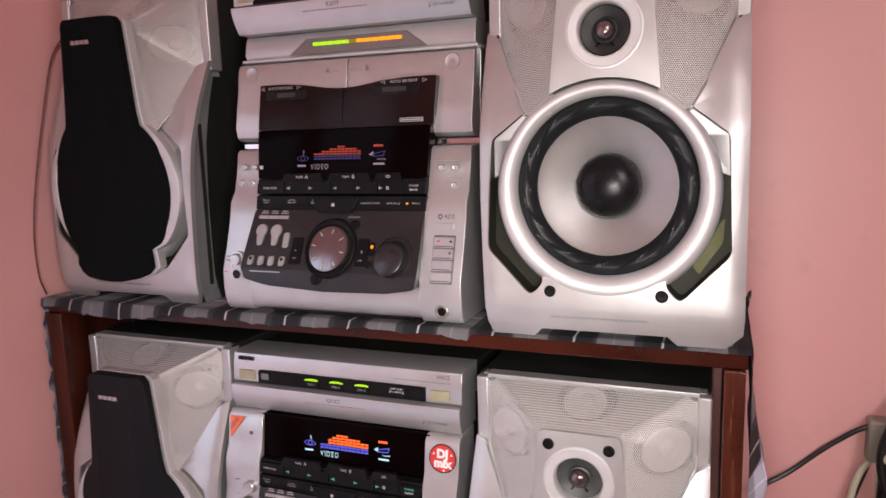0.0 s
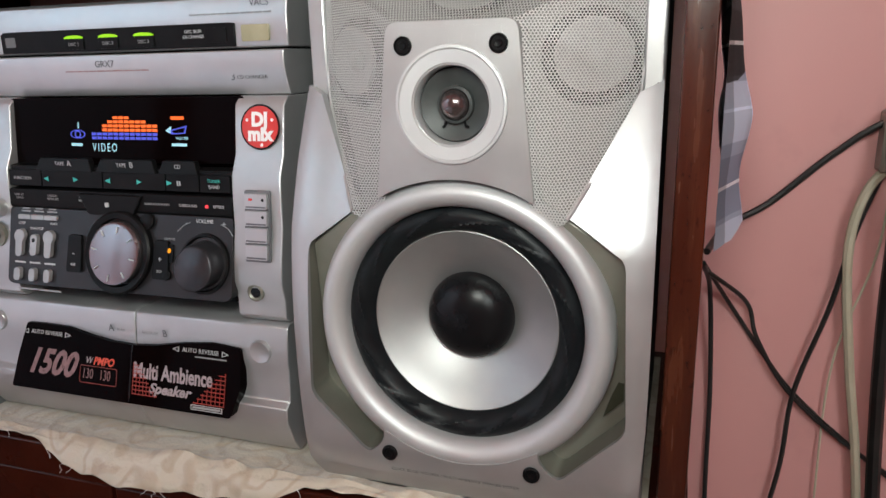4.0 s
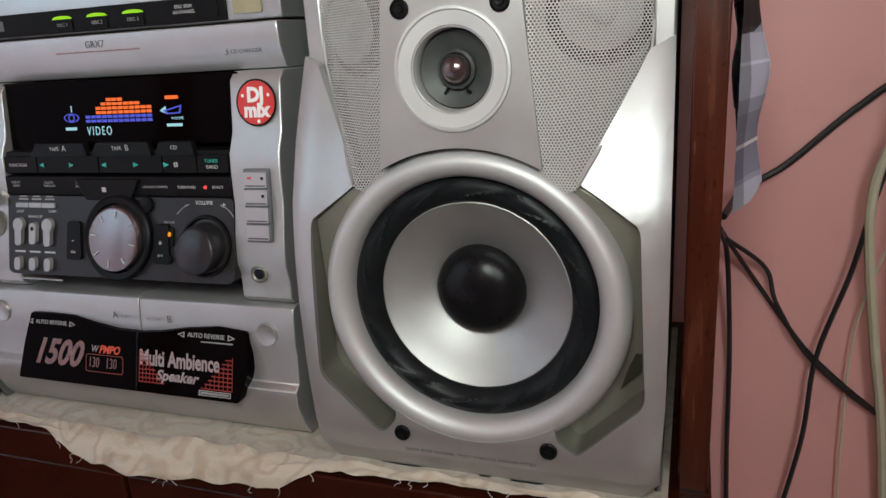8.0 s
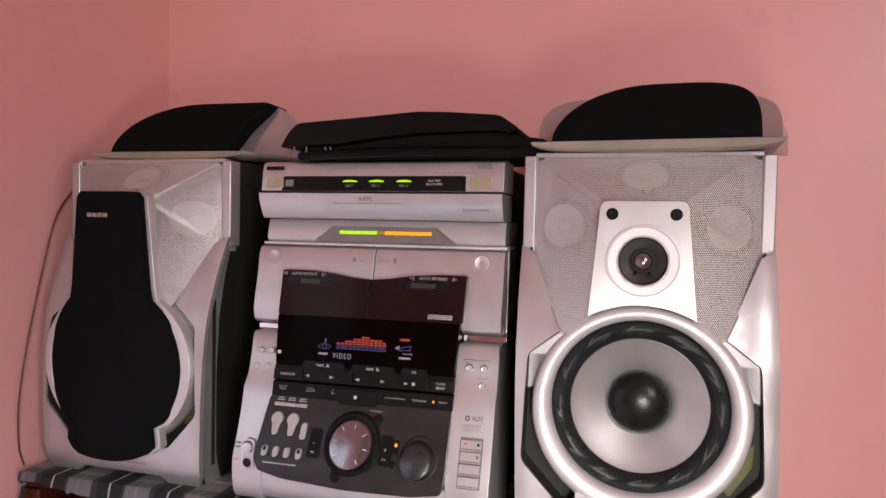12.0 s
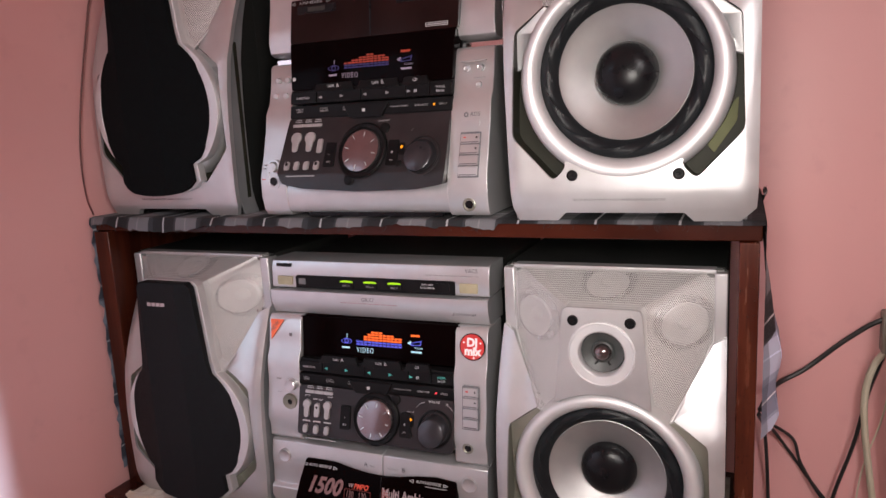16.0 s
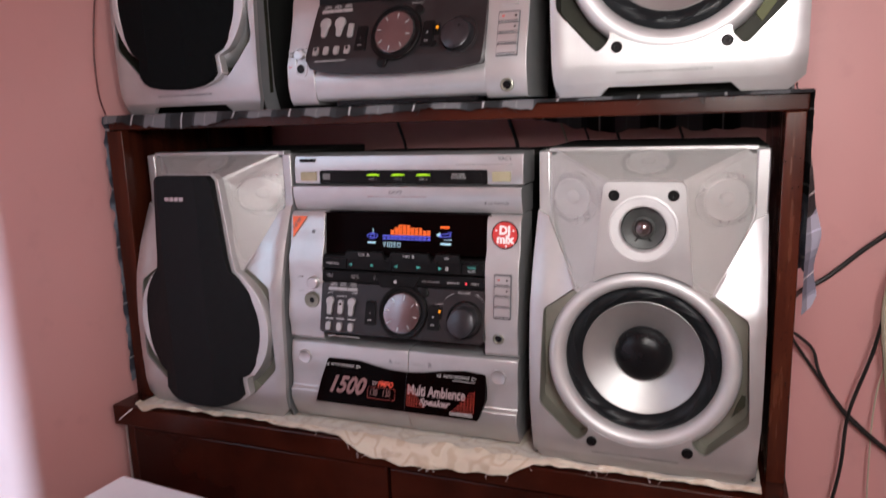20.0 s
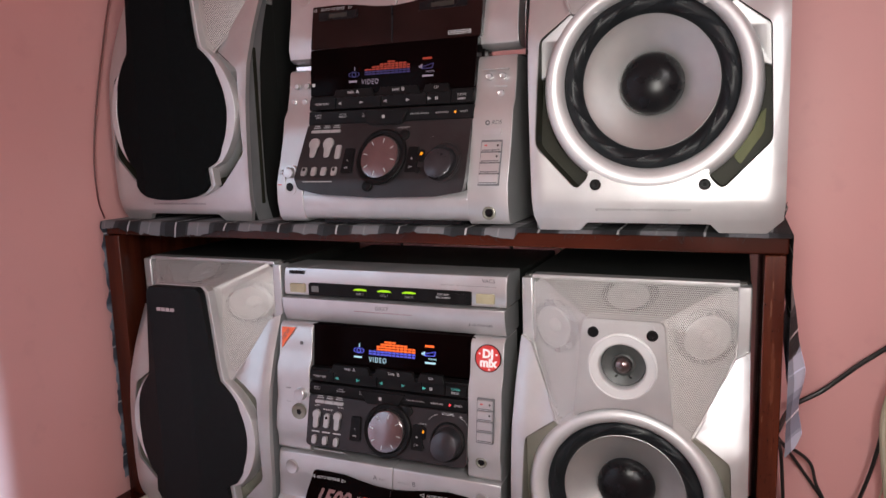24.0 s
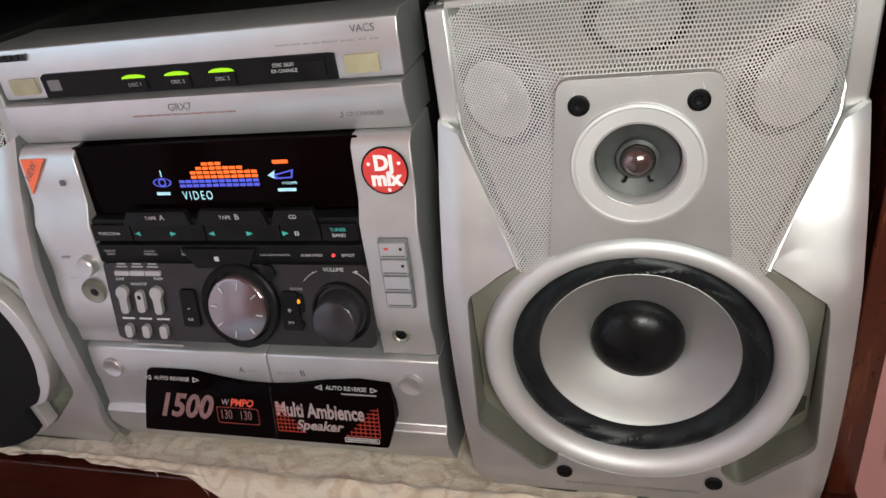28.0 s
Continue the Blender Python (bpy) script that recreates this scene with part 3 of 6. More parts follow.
def speaker(name, label, m, W, H, k, grille):
    """A three-way loudspeaker. Local x runs along its front from its left edge, y into the cabinet, z up from its base.
    k holds the heights of its features; grille: whether the cloth cover is on."""
    s = thing(name, label, "speaker", m, group="loudspeakers of the two stereo systems")
    c, w = W / 2, W / 2
    cz, R = k["woofer_z"], k["woofer_r"]
    vz, mz, top, pt, pb = k["v_z"], k["mesh_z"], H - 0.002, k["plate_top"], k["plate_bot"]
    depth = 0.24

    def edge(x, z):
        """How far the front rolls back at its sides, more so beside the mesh."""
        out = level(FLANK_LINE, z - (mz - 0.250) * min(1.0, max(0.0, z / 0.25)))
        far = abs(x - c) / w
        roll = 0.007 * max(0.0, 1 - z / 0.032) ** 1.5 + 0.004 * max(0.0, (far - 0.86) / 0.14) ** 2
        if out < 0:
            return roll + out * min(1.0, max(0.0, (far - 0.72) / 0.26))
        return roll + out * min(1.0, max(0.0, (far - 0.40) / 0.30))

    # cabinet with the flank line of the front
    inset = 0.006 if k["dark_port"] else 0.0
    prof = [(depth, 0.0), (depth, H - 0.001)] + [(edge(0, z) + 0.0045, z) for z in [(H - 0.001) * (1 - i / 24) for i in range(25)]]
    part("cabinet", box(0.0015 + inset, W - 0.0015 - inset, 0.066, depth, 0.0, H - 0.001), CABINET, s, "dark vinyl-wrapped cabinet", bevel=0.001)
    prof = [(0.070, 0.0), (0.070, H - 0.001)] + prof[2:]
    part("cabinet_flank", prism_x(prof, 0.001 + inset, 0.004 + inset), CABINET, s, "dark curved flank of the cabinet", bevel=0.0006)
    part("cabinet_flank", prism_x(prof, W - 0.004 - inset, W - 0.001 - inset), CABINET, s, "dark curved flank of the cabinet", bevel=0.0006)
    line = prof[2:]
    cheek = [(y + 0.026 - 0.018 * max(0.0, (z - 0.16) / 0.2), z) for y, z in reversed(line) if z < mz + 0.01] + [(y, z) for y, z in line if z < mz + 0.01]
    for x0, x1 in ((0.0004 + inset, 0.0034 + inset), (W - 0.0034 - inset, W - 0.0004 - inset)):
        part("front_cheek", prism_x(cheek, x0, x1), SIDE_GREY, s, "grey side of the moulded front", bevel=0.0006)

    # silver front: a U round the woofer, with pockets at both sides of it
    def ring(a0, a1, r, n):
        return circle(c, cz, r, n, a0, a1)
    vx = k["v_x"]
    arm = 0.0135
    inner = rounded([(c + vx + 0.003, vz), (c + w - arm, vz - 0.022), (c + w - arm + 0.004, cz - 0.050), (c + k["tab"] + 0.012, k["pocket"]), (c + k["tab"], k["pocket"] + 0.012)], 0.006, 4)[4:]
    tab = ring(-90 + 33, -90 - 33, R - 0.006, 15)
    mesh_r = [(c + w - 0.0120, mz + 0.008), (c + w - 0.0120, mz)]
    out = [(0.012, 0.0), (0.05, 0.0), (0.058, k["notch"]), (W - 0.058, k["notch"]), (W - 0.05, 0.0), (W - 0.012, 0.0)]
    flank = [(0.0012 * math.sin(math.pi * (i / 20) ** 0.8) - 0.002 * (1 - min(1, i / 4)), 0.014 + (mz + 0.006 - 0.014) * i / 20) for i in range(1, 21)]
    foot_r = 0.002 if inset and not grille else -inset
    flank_r = flank
    if inset:
        flank_r = [(foot_r * (1 - i / 20), z) for i, (b, z) in enumerate(flank, 1)]
        flank = [(-inset * (1 - i / 20), z) for i, (b, z) in enumerate(flank, 1)]
    out += [(W - 0.001 + foot_r, 0.012)] + [(W + b, z) for b, z in flank_r]
    out += mesh_r[1:] + [(c + vx, vz)] + inner[1:] + tab
    mirror = lambda pts: [(W - x, z) for x, z in reversed(pts)]
    out += mirror(inner[1:]) + [(c - vx, vz)] + mirror(mesh_r[1:])
    out += [(-b, z) for b, z in reversed(flank)] + [(0.001 + inset, 0.012)]
    shell = plate(out, [], 0.0, 0.056)
    for z in [0.006, 0.012, 0.018, 0.0235] + [0.014 + (mz - 0.014) * i / 16 for i in range(1, 17)]:
        bmesh.ops.bisect_plane(shell, geom=shell.verts[:] + shell.edges[:] + shell.faces[:], plane_co=(0, 0, z), plane_no=(0, 0, 1))
    for x in (0.72, 0.80, 0.86, 0.91, 0.96):
        for sx in (-1, 1):
            bmesh.ops.bisect_plane(shell, geom=shell.verts[:] + shell.edges[:] + shell.faces[:], plane_co=(c + sx * x * w, 0, 0), plane_no=(1, 0, 0))
    for v in shell.verts:
        v.co.y = edge(v.co.x, v.co.z) + (0.0065 if v.co.y > 0.03 else 0.0)
    part("front_frame", shell, SILVER, s, "silver-painted front frame", smooth=50, bevel=0.0018)
    for sx in (0, 1):
        x0, x1 = (0.0, 0.0116) if sx == 0 else (W - 0.0116, W)
        part("top_rail", box(x0, x1, 0.0465, 0.066, mz - 0.004, H - 0.003), SILVER, s, bevel=0.0015)
    part("pocket_floor", plate(rect(0.006, W - 0.006, 0.02, vz + 0.004), [circle(c, cz, R - 0.012, 60)], 0.024, 0.03), DARK_POCKET if k["dark_port"] else OLIVE, s, "dark olive glossy recess beside the woofer" if k["dark_port"] else "olive-grey glossy recess beside the woofer")
    if k["dark_port"]:
        part("pocket_port", plate(rounded([(c + 0.0965, cz - 0.022), (c + 0.0955, cz - 0.043), (c + 0.077, cz - 0.071), (c + 0.071, cz - 0.063), (c + 0.085, cz - 0.043), (c + 0.0925, cz - 0.026)][::-1], 0.003), [], 0.0215, 0.0262), PORT, s, bevel=0.001)
    else:
        # added dark olive plate: paints the shade in the pocket's lower right
        part("port_slit", plate([(c + 0.084, cz - 0.052), (c + 0.0955, cz - 0.040), (c + 0.0955, cz - 0.020), (c + 0.0885, cz - 0.038)], [], 0.0215, 0.026), RECESS_SHADE, s, "dark plate painting the shade in the recess")

    # silver shoulder that fills the upper half of each pocket
    ri = R - 0.003
    rest = 0.016 if k["dark_port"] else -0.034
    rim = circle(c, cz, ri, 14, math.degrees(math.asin(rest / ri)), math.degrees(math.atan2(vz - cz, vx)))
    wing = [(c + vx + 0.0002, vz - 0.0012), (c + w - arm - 0.0004, vz - 0.0226), (c + w - arm + (0.0018 if rest > 0 else 0.0030), cz + rest - 0.004)] + rim
    for sx in (1, -1):
        pts = [(c + sx * (x - c), z) for x, z in wing][::sx]
        part("pocket_shoulder", plate(pts, [], 0.0, 0.0275, shape=lambda x, z: 0.0055 + 0.8 * min(0.0, edge(x, z)) + (0.014 if rest > 0 else 0.0175) * (vz - z) / (vz - cz - min(0.0, rest))), SILVER_SATIN if rest > 0 else OLIVE, s, "smooth shoulder beside the woofer", bevel=0.001)

    # lining of the pockets' walls
    way = [(c + vx, vz)] + inner[1:]
    mid_x, mid_z = c + 0.082, cz - 0.012
    for sx in (1, -1):
        bm = bmesh.new()
        rims = []
        for y in (0.0026, 0.0245):
            rims.append([bm.verts.new((c + sx * (x + 0.005 * (mid_x - x) - c), y + edge(x, z) * 0.5, z + 0.005 * (mid_z - z))) for x, z in way])
        for i in range(len(way) - 1):
            bm.faces.new((rims[0][i], rims[0][i + 1], rims[1][i + 1], rims[1][i]))
        part("pocket_lining", bm, DARK_POCKET if k["dark_port"] else OLIVE, s)

    # perforated hood of three facets, with small drivers behind it
    tl, tr = (0.0112, 0.050, top), (W - 0.0112, 0.050, top)
    def hood(dy):
        bm = bmesh.new()
        P = {n: bm.verts.new((p[0], p[1] + dy, p[2])) for n, p in dict(
            tl=tl, tr=tr, ml=(0.0120, 0.046, mz), mr=(W - 0.0120, 0.046, mz), vl=(c - vx, 0.0015, vz - 0.002), vr=(c + vx, 0.0015, vz - 0.002),
            pl=(c - 0.0360, 0.0030, pt - 0.002), pr=(c + 0.0360, 0.0030, pt - 0.002), bl=(c - 0.0450, 0.0040, pb - 0.02), br=(c + 0.0450, 0.0040, pb - 0.02)).items()}
        for f in ("tl tr pr pl", "tl pl ml", "pl bl vl ml", "tr mr pr", "pr mr vr br"):
            bm.faces.new([P[q] for q in f.split()])
        bmesh.ops.bevel(bm, geom=[e for e in bm.edges if len(e.link_faces) == 2], offset=0.005, segments=3, affect='EDGES')
        return bm
    part("mesh_hood", hood(0), MESH, s, "silver perforated steel mesh", smooth=60)
    lip = [Vector(p) for p in (tl, (0.0120, 0.046, mz), (c - vx, 0.001, vz))]
    part("mesh_lip", tube(lip, 0.0011, 6, steps=2), SILVER_PALE, s)
    part("mesh_lip", tube([(W - p.x, p.y, p.z) for p in lip], 0.0011, 6, steps=2), SILVER_PALE, s)
    part("top_lip", box(0.0105, W - 0.0105, 0.0492, 0.064, top - 0.0022, H), SILVER, s, bevel=0.0008)
    part("hood_backing", hood(0.018), DARK_BAFFLE if k["dark_port"] else DARK_IN, s)
    part("hood_end", box(0.005, W - 0.005, 0.0565, 0.0655, mz - 0.01, H - 0.002), DARK_IN, s)
    recess = [(0.0272, 0.0040), (0.0266, 0.0022), (0.0200, 0.0040), (0.0, 0.0042)]
    ring_prof = [(0.0196, 0.002), (0.0198, -0.003), (0.0190, -0.0042), (0.0176, -0.002), (0.0150, 0.0005), (0.0070, 0.0058), (0.0066, 0.002), (0.0038, -0.001), (0, -0.0018)]
    for sx in (-1, 1):
        d = lathe([(r, y + 0.0345) for r, y in ring_prof], c + sx * 0.072, k["driver_z"], 40)
        for v in d.verts:
            v.co.y += 0.70 * (abs(v.co.x - c) - 0.072)
        e = lathe([(r, y + 0.0372) for r, y in recess], c + sx * 0.0715, k["driver_z"] - 0.001, 40)
        for v in e.verts:
            v.co.y += 0.70 * (abs(v.co.x - c) - 0.0715)
        drv = part("side_driver", d, PALE_CONE, s, "small pale driver behind the mesh")
        part("driver_recess", e, CAP, drv, "dark recess round the driver")
    rise = 0.0488 / (top - pt - 0.001)
    flat = 1 / math.sqrt(1 + rise * rise)
    d = lathe(ring_prof, c, 0, 40)
    e = lathe(recess, c, 0, 40)
    for bm, back in ((d, 0.0105), (e, 0.0132)):
        for v in bm.verts:
            z = v.co.z * flat
            v.co.y, v.co.z = v.co.y + back + 0.0012 + rise * ((top - pt) / 2 + 0.001 + z), (pt + top) / 2 + 0.002 + z
    drv = part("top_driver", d, PALE_CONE, s, "small pale driver behind the mesh")
    part("driver_recess", e, CAP, drv, "dark recess round the driver")

    # tweeter plate
    a0 = math.degrees(math.acos(0.0455 / (R + 0.0006)))
    po = rounded([(c + 0.0455, pb - 0.001), (c + 0.0365, pt), (c - 0.0365, pt), (c - 0.0455, pb - 0.001)], 0.007, 6)[6:18] + circle(c, cz, R + 0.0006, 17, 180 - a0, a0)
    tw = k["tweeter_z"]
    part("tweeter_plate", plate(po, [circle(c, tw, 0.0212, 48)], -0.0005, 0.03), SILVER, s, "silver plate round the tweeter", bevel=0.0015)
    part("tweeter_trim", lathe([(0.0318, 0.000), (0.0314, -0.0022), (0.0300, -0.0024), (0.0292, -0.0016), (0.0225, -0.0012), (0.0212, 0.0002), (0.0206, 0.006), (0.0206, 0.012)], c, tw, 72), SILVER_SATIN, s)
    t = part("tweeter", lathe([(0.0206, 0.0085), (0.0196, 0.0065), (0.013, 0.0095), (0.0104, 0.0105), (0.0102, 0.0065), (0.0086, 0.0055), (0.0082, 0.0075)], c, tw, 56), BLACK_DISC if k["dark_port"] else GREY_DISC, s, "dark tweeter")
    part("dome", lathe([(0.0084, 0.0078), (0.0079, 0.0042), (0.0060, 0.0012), (0.0033, -0.0004), (0, -0.0009)], c, tw, 40), DOME, t, "shiny smoked metal dome")
    for sx in (-1, 1):
        part("terminal", tube([(c + sx * 0.0052, 0.0080, tw - 0.0092), (c + sx * 0.0060, 0.0062, tw - 0.0112), (c + sx * 0.0072, 0.0078, tw - 0.0122)], 0.0008, 6, steps=4), CAP, t)
    part("logo_emboss", logo_blocks(c - 0.0150, c + 0.0150, -0.00062, 0.0, pt - 0.0108, pt - 0.0064), SILVER, s)
    for x, z in ((c - 0.0265, k["screw_top"]), (c + 0.0265, k["screw_top"]), (c - 0.0455, k["screw_bot"]), (c + k["screw_x"], k["screw_bot"])):
        sc = part("screw", lathe([(0.0052, -0.0004), (0.0050, -0.0016), (0.0044, -0.0020), (0.0038, -0.0011), (0.0, -0.0010)], x, z, 24), BLACK, s, "black screw in a round socket")
        part("socket_head", lathe([(0.0024, -0.0009), (0.0020, -0.0019), (0.0010, -0.0018), (0, -0.0012)], x, z, 12), BLACK, sc)

    # woofer
    q = R / 0.091
    wz = cz + k["rise"]
    ring_bm = lathe([(R, 0.026), (R + 0.0003, 0.012), (R - 0.0008, 0.0065), (R - 0.0030, 0.0026), (R - 0.0060, 0.0006), (R - 0.0092, 0.0002), (R - 0.0122, 0.0014), (R - 0.0148, 0.0038), (R - 0.0168, 0.0072), (R - 0.0178, 0.0125)], c, cz, 120)
    for v in ring_bm.verts:
        v.co.z += k["rise"] * (R - math.hypot(v.co.x - c, v.co.z - cz)) / 0.0178
    part("woofer_ring", ring_bm, SILVER_SATIN, s, "broad polished silver ring")

    def pleat(r, a):
        t = (r - 0.0578 * q) / (0.0155 * q)
        ph = (a * 12 / (2 * math.pi) + 1.7 * t) % 1.0
        return -0.0019 * math.sin(math.pi * min(1, max(0, t))) * max(0.0, 1 - abs(ph - 0.5) / 0.10) ** 1.5
    part("surround", lathe([((0.0578 + 0.0158 * t) * q, 0.0165 - 0.004 * t - 0.0062 * math.sin(math.pi * t) ** 0.8) for t in (i / 16 for i in range(17))], c, wz, 320, ripple=pleat), RUBBER, s, "black pleated rubber surround")
    part("cone", lathe([(0.0584 * q, 0.0168), (0.0572 * q, 0.0162), (0.054 * q, 0.0185), (0.046 * q, 0.0228), (0.037 * q, 0.0278), (0.0272 * q, 0.0335)], c, wz, 112), CONE, s, "silver-grey woofer cone")
    part("dust_cap", lathe([(0.0280 * q, 0.0335), (0.0275 * q, 0.0300), (0.0255 * q, 0.0262), (0.0210 * q, 0.0222), (0.0150 * q, 0.0192), (0.0078 * q, 0.0174), (0, 0.0168)], c, wz, 72), CAP, s, "glossy black domed dust cap")
    lettering("print", "QUICK EDGE WOOFER / MULTI AMBIENCE SPEAKER SYSTEM", 0.0031, c - 0.004, -0.0006 + edge(c, k["print_z"]), k["print_z"], INK_BASE, s, (edge(c, k["print_z"] + 0.003) - edge(c, k["print_z"])) / 0.003, k["print_z"], label="fine grey print under the woofer")

    if grille:
        g = 0.0395
        rr = R - 0.0045
        a0 = math.degrees(math.acos(0.052 / rr))
        arc_r = circle(c, cz, rr, 22, a0, -41)
        p0 = k["pocket"]
        foot = [(c + 0.0540, p0 + 0.0255), (c + 0.0565, p0 + 0.0050), (c + 0.0480, p0 - 0.0030), (c + 0.0340, p0 - 0.0085), (c + 0.0170, p0 - 0.0113)]
        foot += [(c, p0 - 0.0120)] + [(2 * c - x, z) for x, z in reversed(foot)]
        arc_l = [(2 * c - x, z) for x, z in reversed(arc_r)]
        line = [(c - g, pt), (c - g + 0.006, pt + 0.006), (c + g - 0.006, pt + 0.006), (c + g, pt)] + [(c + 0.049, pb + 0.002)] + arc_r + foot + arc_l + [(c - 0.049, pb + 0.002)]
        gm = plate(line, [], -0.0205, -0.0004)
        creases = (c - 0.036, c + 0.020)
        for x in creases:
            bmesh.ops.bisect_plane(gm, geom=gm.verts[:] + gm.edges[:] + gm.faces[:], plane_co=(x, 0, 0), plane_no=(1, 0, 0))
        for v in gm.verts:
            if v.co.y < -0.012:
                v.co.y += 0.29 * max(0.0, creases[0] - v.co.x) + 0.24 * max(0.0, v.co.x - creases[1])
        cover = part("grille_cover", gm, CLOTH_BLACK if k["dark_port"] else CLOTH_GREY, s, "black cloth speaker grille", smooth=3, bevel=0.0025)
        part("grille_rim", plate([(c + (x - c) * (1.11 if x > c else 1.07), z + (0.0008 if z > cz else 0.0)) for x, z in line], [[(c + (x - c) * 0.975, z + (-0.0012 if z > cz else 0.0012)) for x, z in line]], -0.0070, 0.004), SILVER_SATIN, cover, "silver plastic rim", bevel=0.0025)
        part("logo_plate", logo_blocks(c - 0.0245, c + 0.0035, -0.0208, -0.0170, k["screw_top"] - 0.0105, k["screw_top"] - 0.0062), SILVER_PRINT, cover, "small pale maker's mark")
    return s


LOWER = dict(woofer_z=0.1135, woofer_r=0.091, v_z=0.185, v_x=0.0632, mesh_z=0.250, plate_top=0.2895, plate_bot=0.195, tweeter_z=0.2455, screw_top=0.277,
             screw_bot=0.029, screw_x=0.0455, rise=0.0010, driver_z=0.270, pocket=0.0255, tab=0.0485, notch=0.0, print_z=0.0165, dark_port=False)
UPPER = dict(woofer_z=0.1300, woofer_r=0.0943, v_z=0.199, v_x=0.0692, mesh_z=0.267, plate_top=0.315, plate_bot=0.216, tweeter_z=0.263, screw_top=0.3035,
             screw_bot=0.0435, screw_x=0.0490, rise=0.0038, driver_z=0.293, pocket=0.0385, tab=0.0515, notch=0.008, print_z=0.0205, dark_port=True)
speaker("loudspeaker", "silver loudspeaker without grille on the cream cloth inside the rack", pose(0.297, -0.020, 0.600), 0.2165, 0.319, LOWER, False)
speaker("loudspeaker", "silver loudspeaker without grille on top of the rack", pose(0.311, -0.003, 0.968), 0.2235, 0.362, UPPER, False)
speaker("loudspeaker", "silver loudspeaker with black cloth grille inside the rack", pose(-0.2205, -0.0122, 0.600, 0, 0, -0.5), 0.2165, 0.319, LOWER, True)
speaker("loudspeaker", "silver loudspeaker with black cloth grille on top of the rack", pose(-0.250, 0.0265, 0.968, 0, 0, -1.5), 0.2235, 0.362, UPPER, True)


# ---------------------------------------------------------------- stereo units
def small_button(parent, x, z, w, h, y, k, z0, mat=BUTTON, name="button", r=0.0015, out=0.003, label=""):
    return part(name, sheared(plate(rect(x - w / 2, x + w / 2, z - h / 2, z + h / 2, r), [], y - out, y + 0.001), k, z0), mat, parent, label, bevel=0.0006)


def bars(parent, x0, z0, levels, pw, ph, y, blue, orange, rows_blue=2):
    """The lit segments of a spectrum display."""
    for i, n in enumerate(levels):
        for j in range(n):
            part("display_segment", box(x0 + i * pw, x0 + i * pw + pw * 0.82, y - 0.0003, y, z0 + j * ph, z0 + j * ph + ph * 0.68), blue if j < rows_blue else orange, parent, smooth=0)


def display_icons(parent, dx, z, y, white, blue, orange, d=0.0):
    disc = lathe([(0.0070, y), (0.0066, y - 0.0002), (0.0058, y)], dx, z, 30)
    for v in disc.verts:
        v.co.z = z + (v.co.z - z) * 0.45
    lathe([(0.0030, y), (0.0024, y - 0.0002), (0.0018, y)], dx, z, 20, disc)
    part("disc_icon", disc, blue, parent, smooth=0)
    part("disc_mark", box(dx + 0.0005, dx + 0.0012, y - 0.0003, y, z + 0.004, z + 0.0085), white, parent, smooth=0)
    part("disc_words", box(dx - 0.006, dx + 0.004, y - 0.0003, y, z - 0.0085, z - 0.0065), white, parent, smooth=0)
    vx = dx + 0.0865
    part("volume_icon", plate([(vx - 0.007, z + 0.003), (vx + 0.009, z + 0.0065), (vx + 0.0075, z + 0.001), (vx - 0.004, z + 0.0005)], [[(vx - 0.004, z + 0.0028), (vx + 0.0075, z + 0.0053), (vx + 0.0066, z + 0.0018), (vx - 0.002, z + 0.0014)]], y - 0.0003, y), blue, parent, smooth=0)
    part("volume_arrow", plate([(vx - 0.009, z + 0.003), (vx - 0.004, z + 0.006), (vx - 0.0045, z + 0.001)], [], y - 0.0003, y), white, parent, smooth=0)
    lettering("volume_word", "VOLUME", 0.0026, vx + 0.005, y - 0.0003, z - 0.0022, white, parent)
    part("mode_words", box(vx - 0.004, vx + 0.0085, y - 0.0003, y, z - 0.0075, z - 0.0056), white, parent, smooth=0)
    part("mode_word", box(vx - 0.004, vx + 0.0065, y - 0.0003, y, z + 0.0105, z + 0.0127), orange, parent, smooth=0)


def settle_on(glass, y, y0, k, z0):
    """Lays the lit marks of a display on its leaning face."""
    for ob in glass.children:
        for v in ob.data.vertices:
            v.co.y += y0 - y + k * (v.co.z - z0)


def knob(parent, name, x, z, y, r, h, mat, k, z0, label, ticks=False):
    ob = part(name, sheared(lathe([(r * 1.0, y), (r, y - h * 0.75), (r * 0.96, y - h * 0.95), (r * 0.90, y - h), (0, y - h - 0.0006)], x, z, 56), k, z0), mat, parent, label)
    if ticks:
        for a in range(0, 360, 45):
            bm = box(r * 0.66, r * 0.86, y - h - 0.0009, y - h, -0.0003, 0.0003)
            bm.transform(Matrix.Translation((x, 0, z)) @ Matrix.Rotation(radians(a + 10), 4, 'Y'))
            part("tick", sheared(bm, k, z0), INK_WHITE, ob, smooth=0)
    return ob


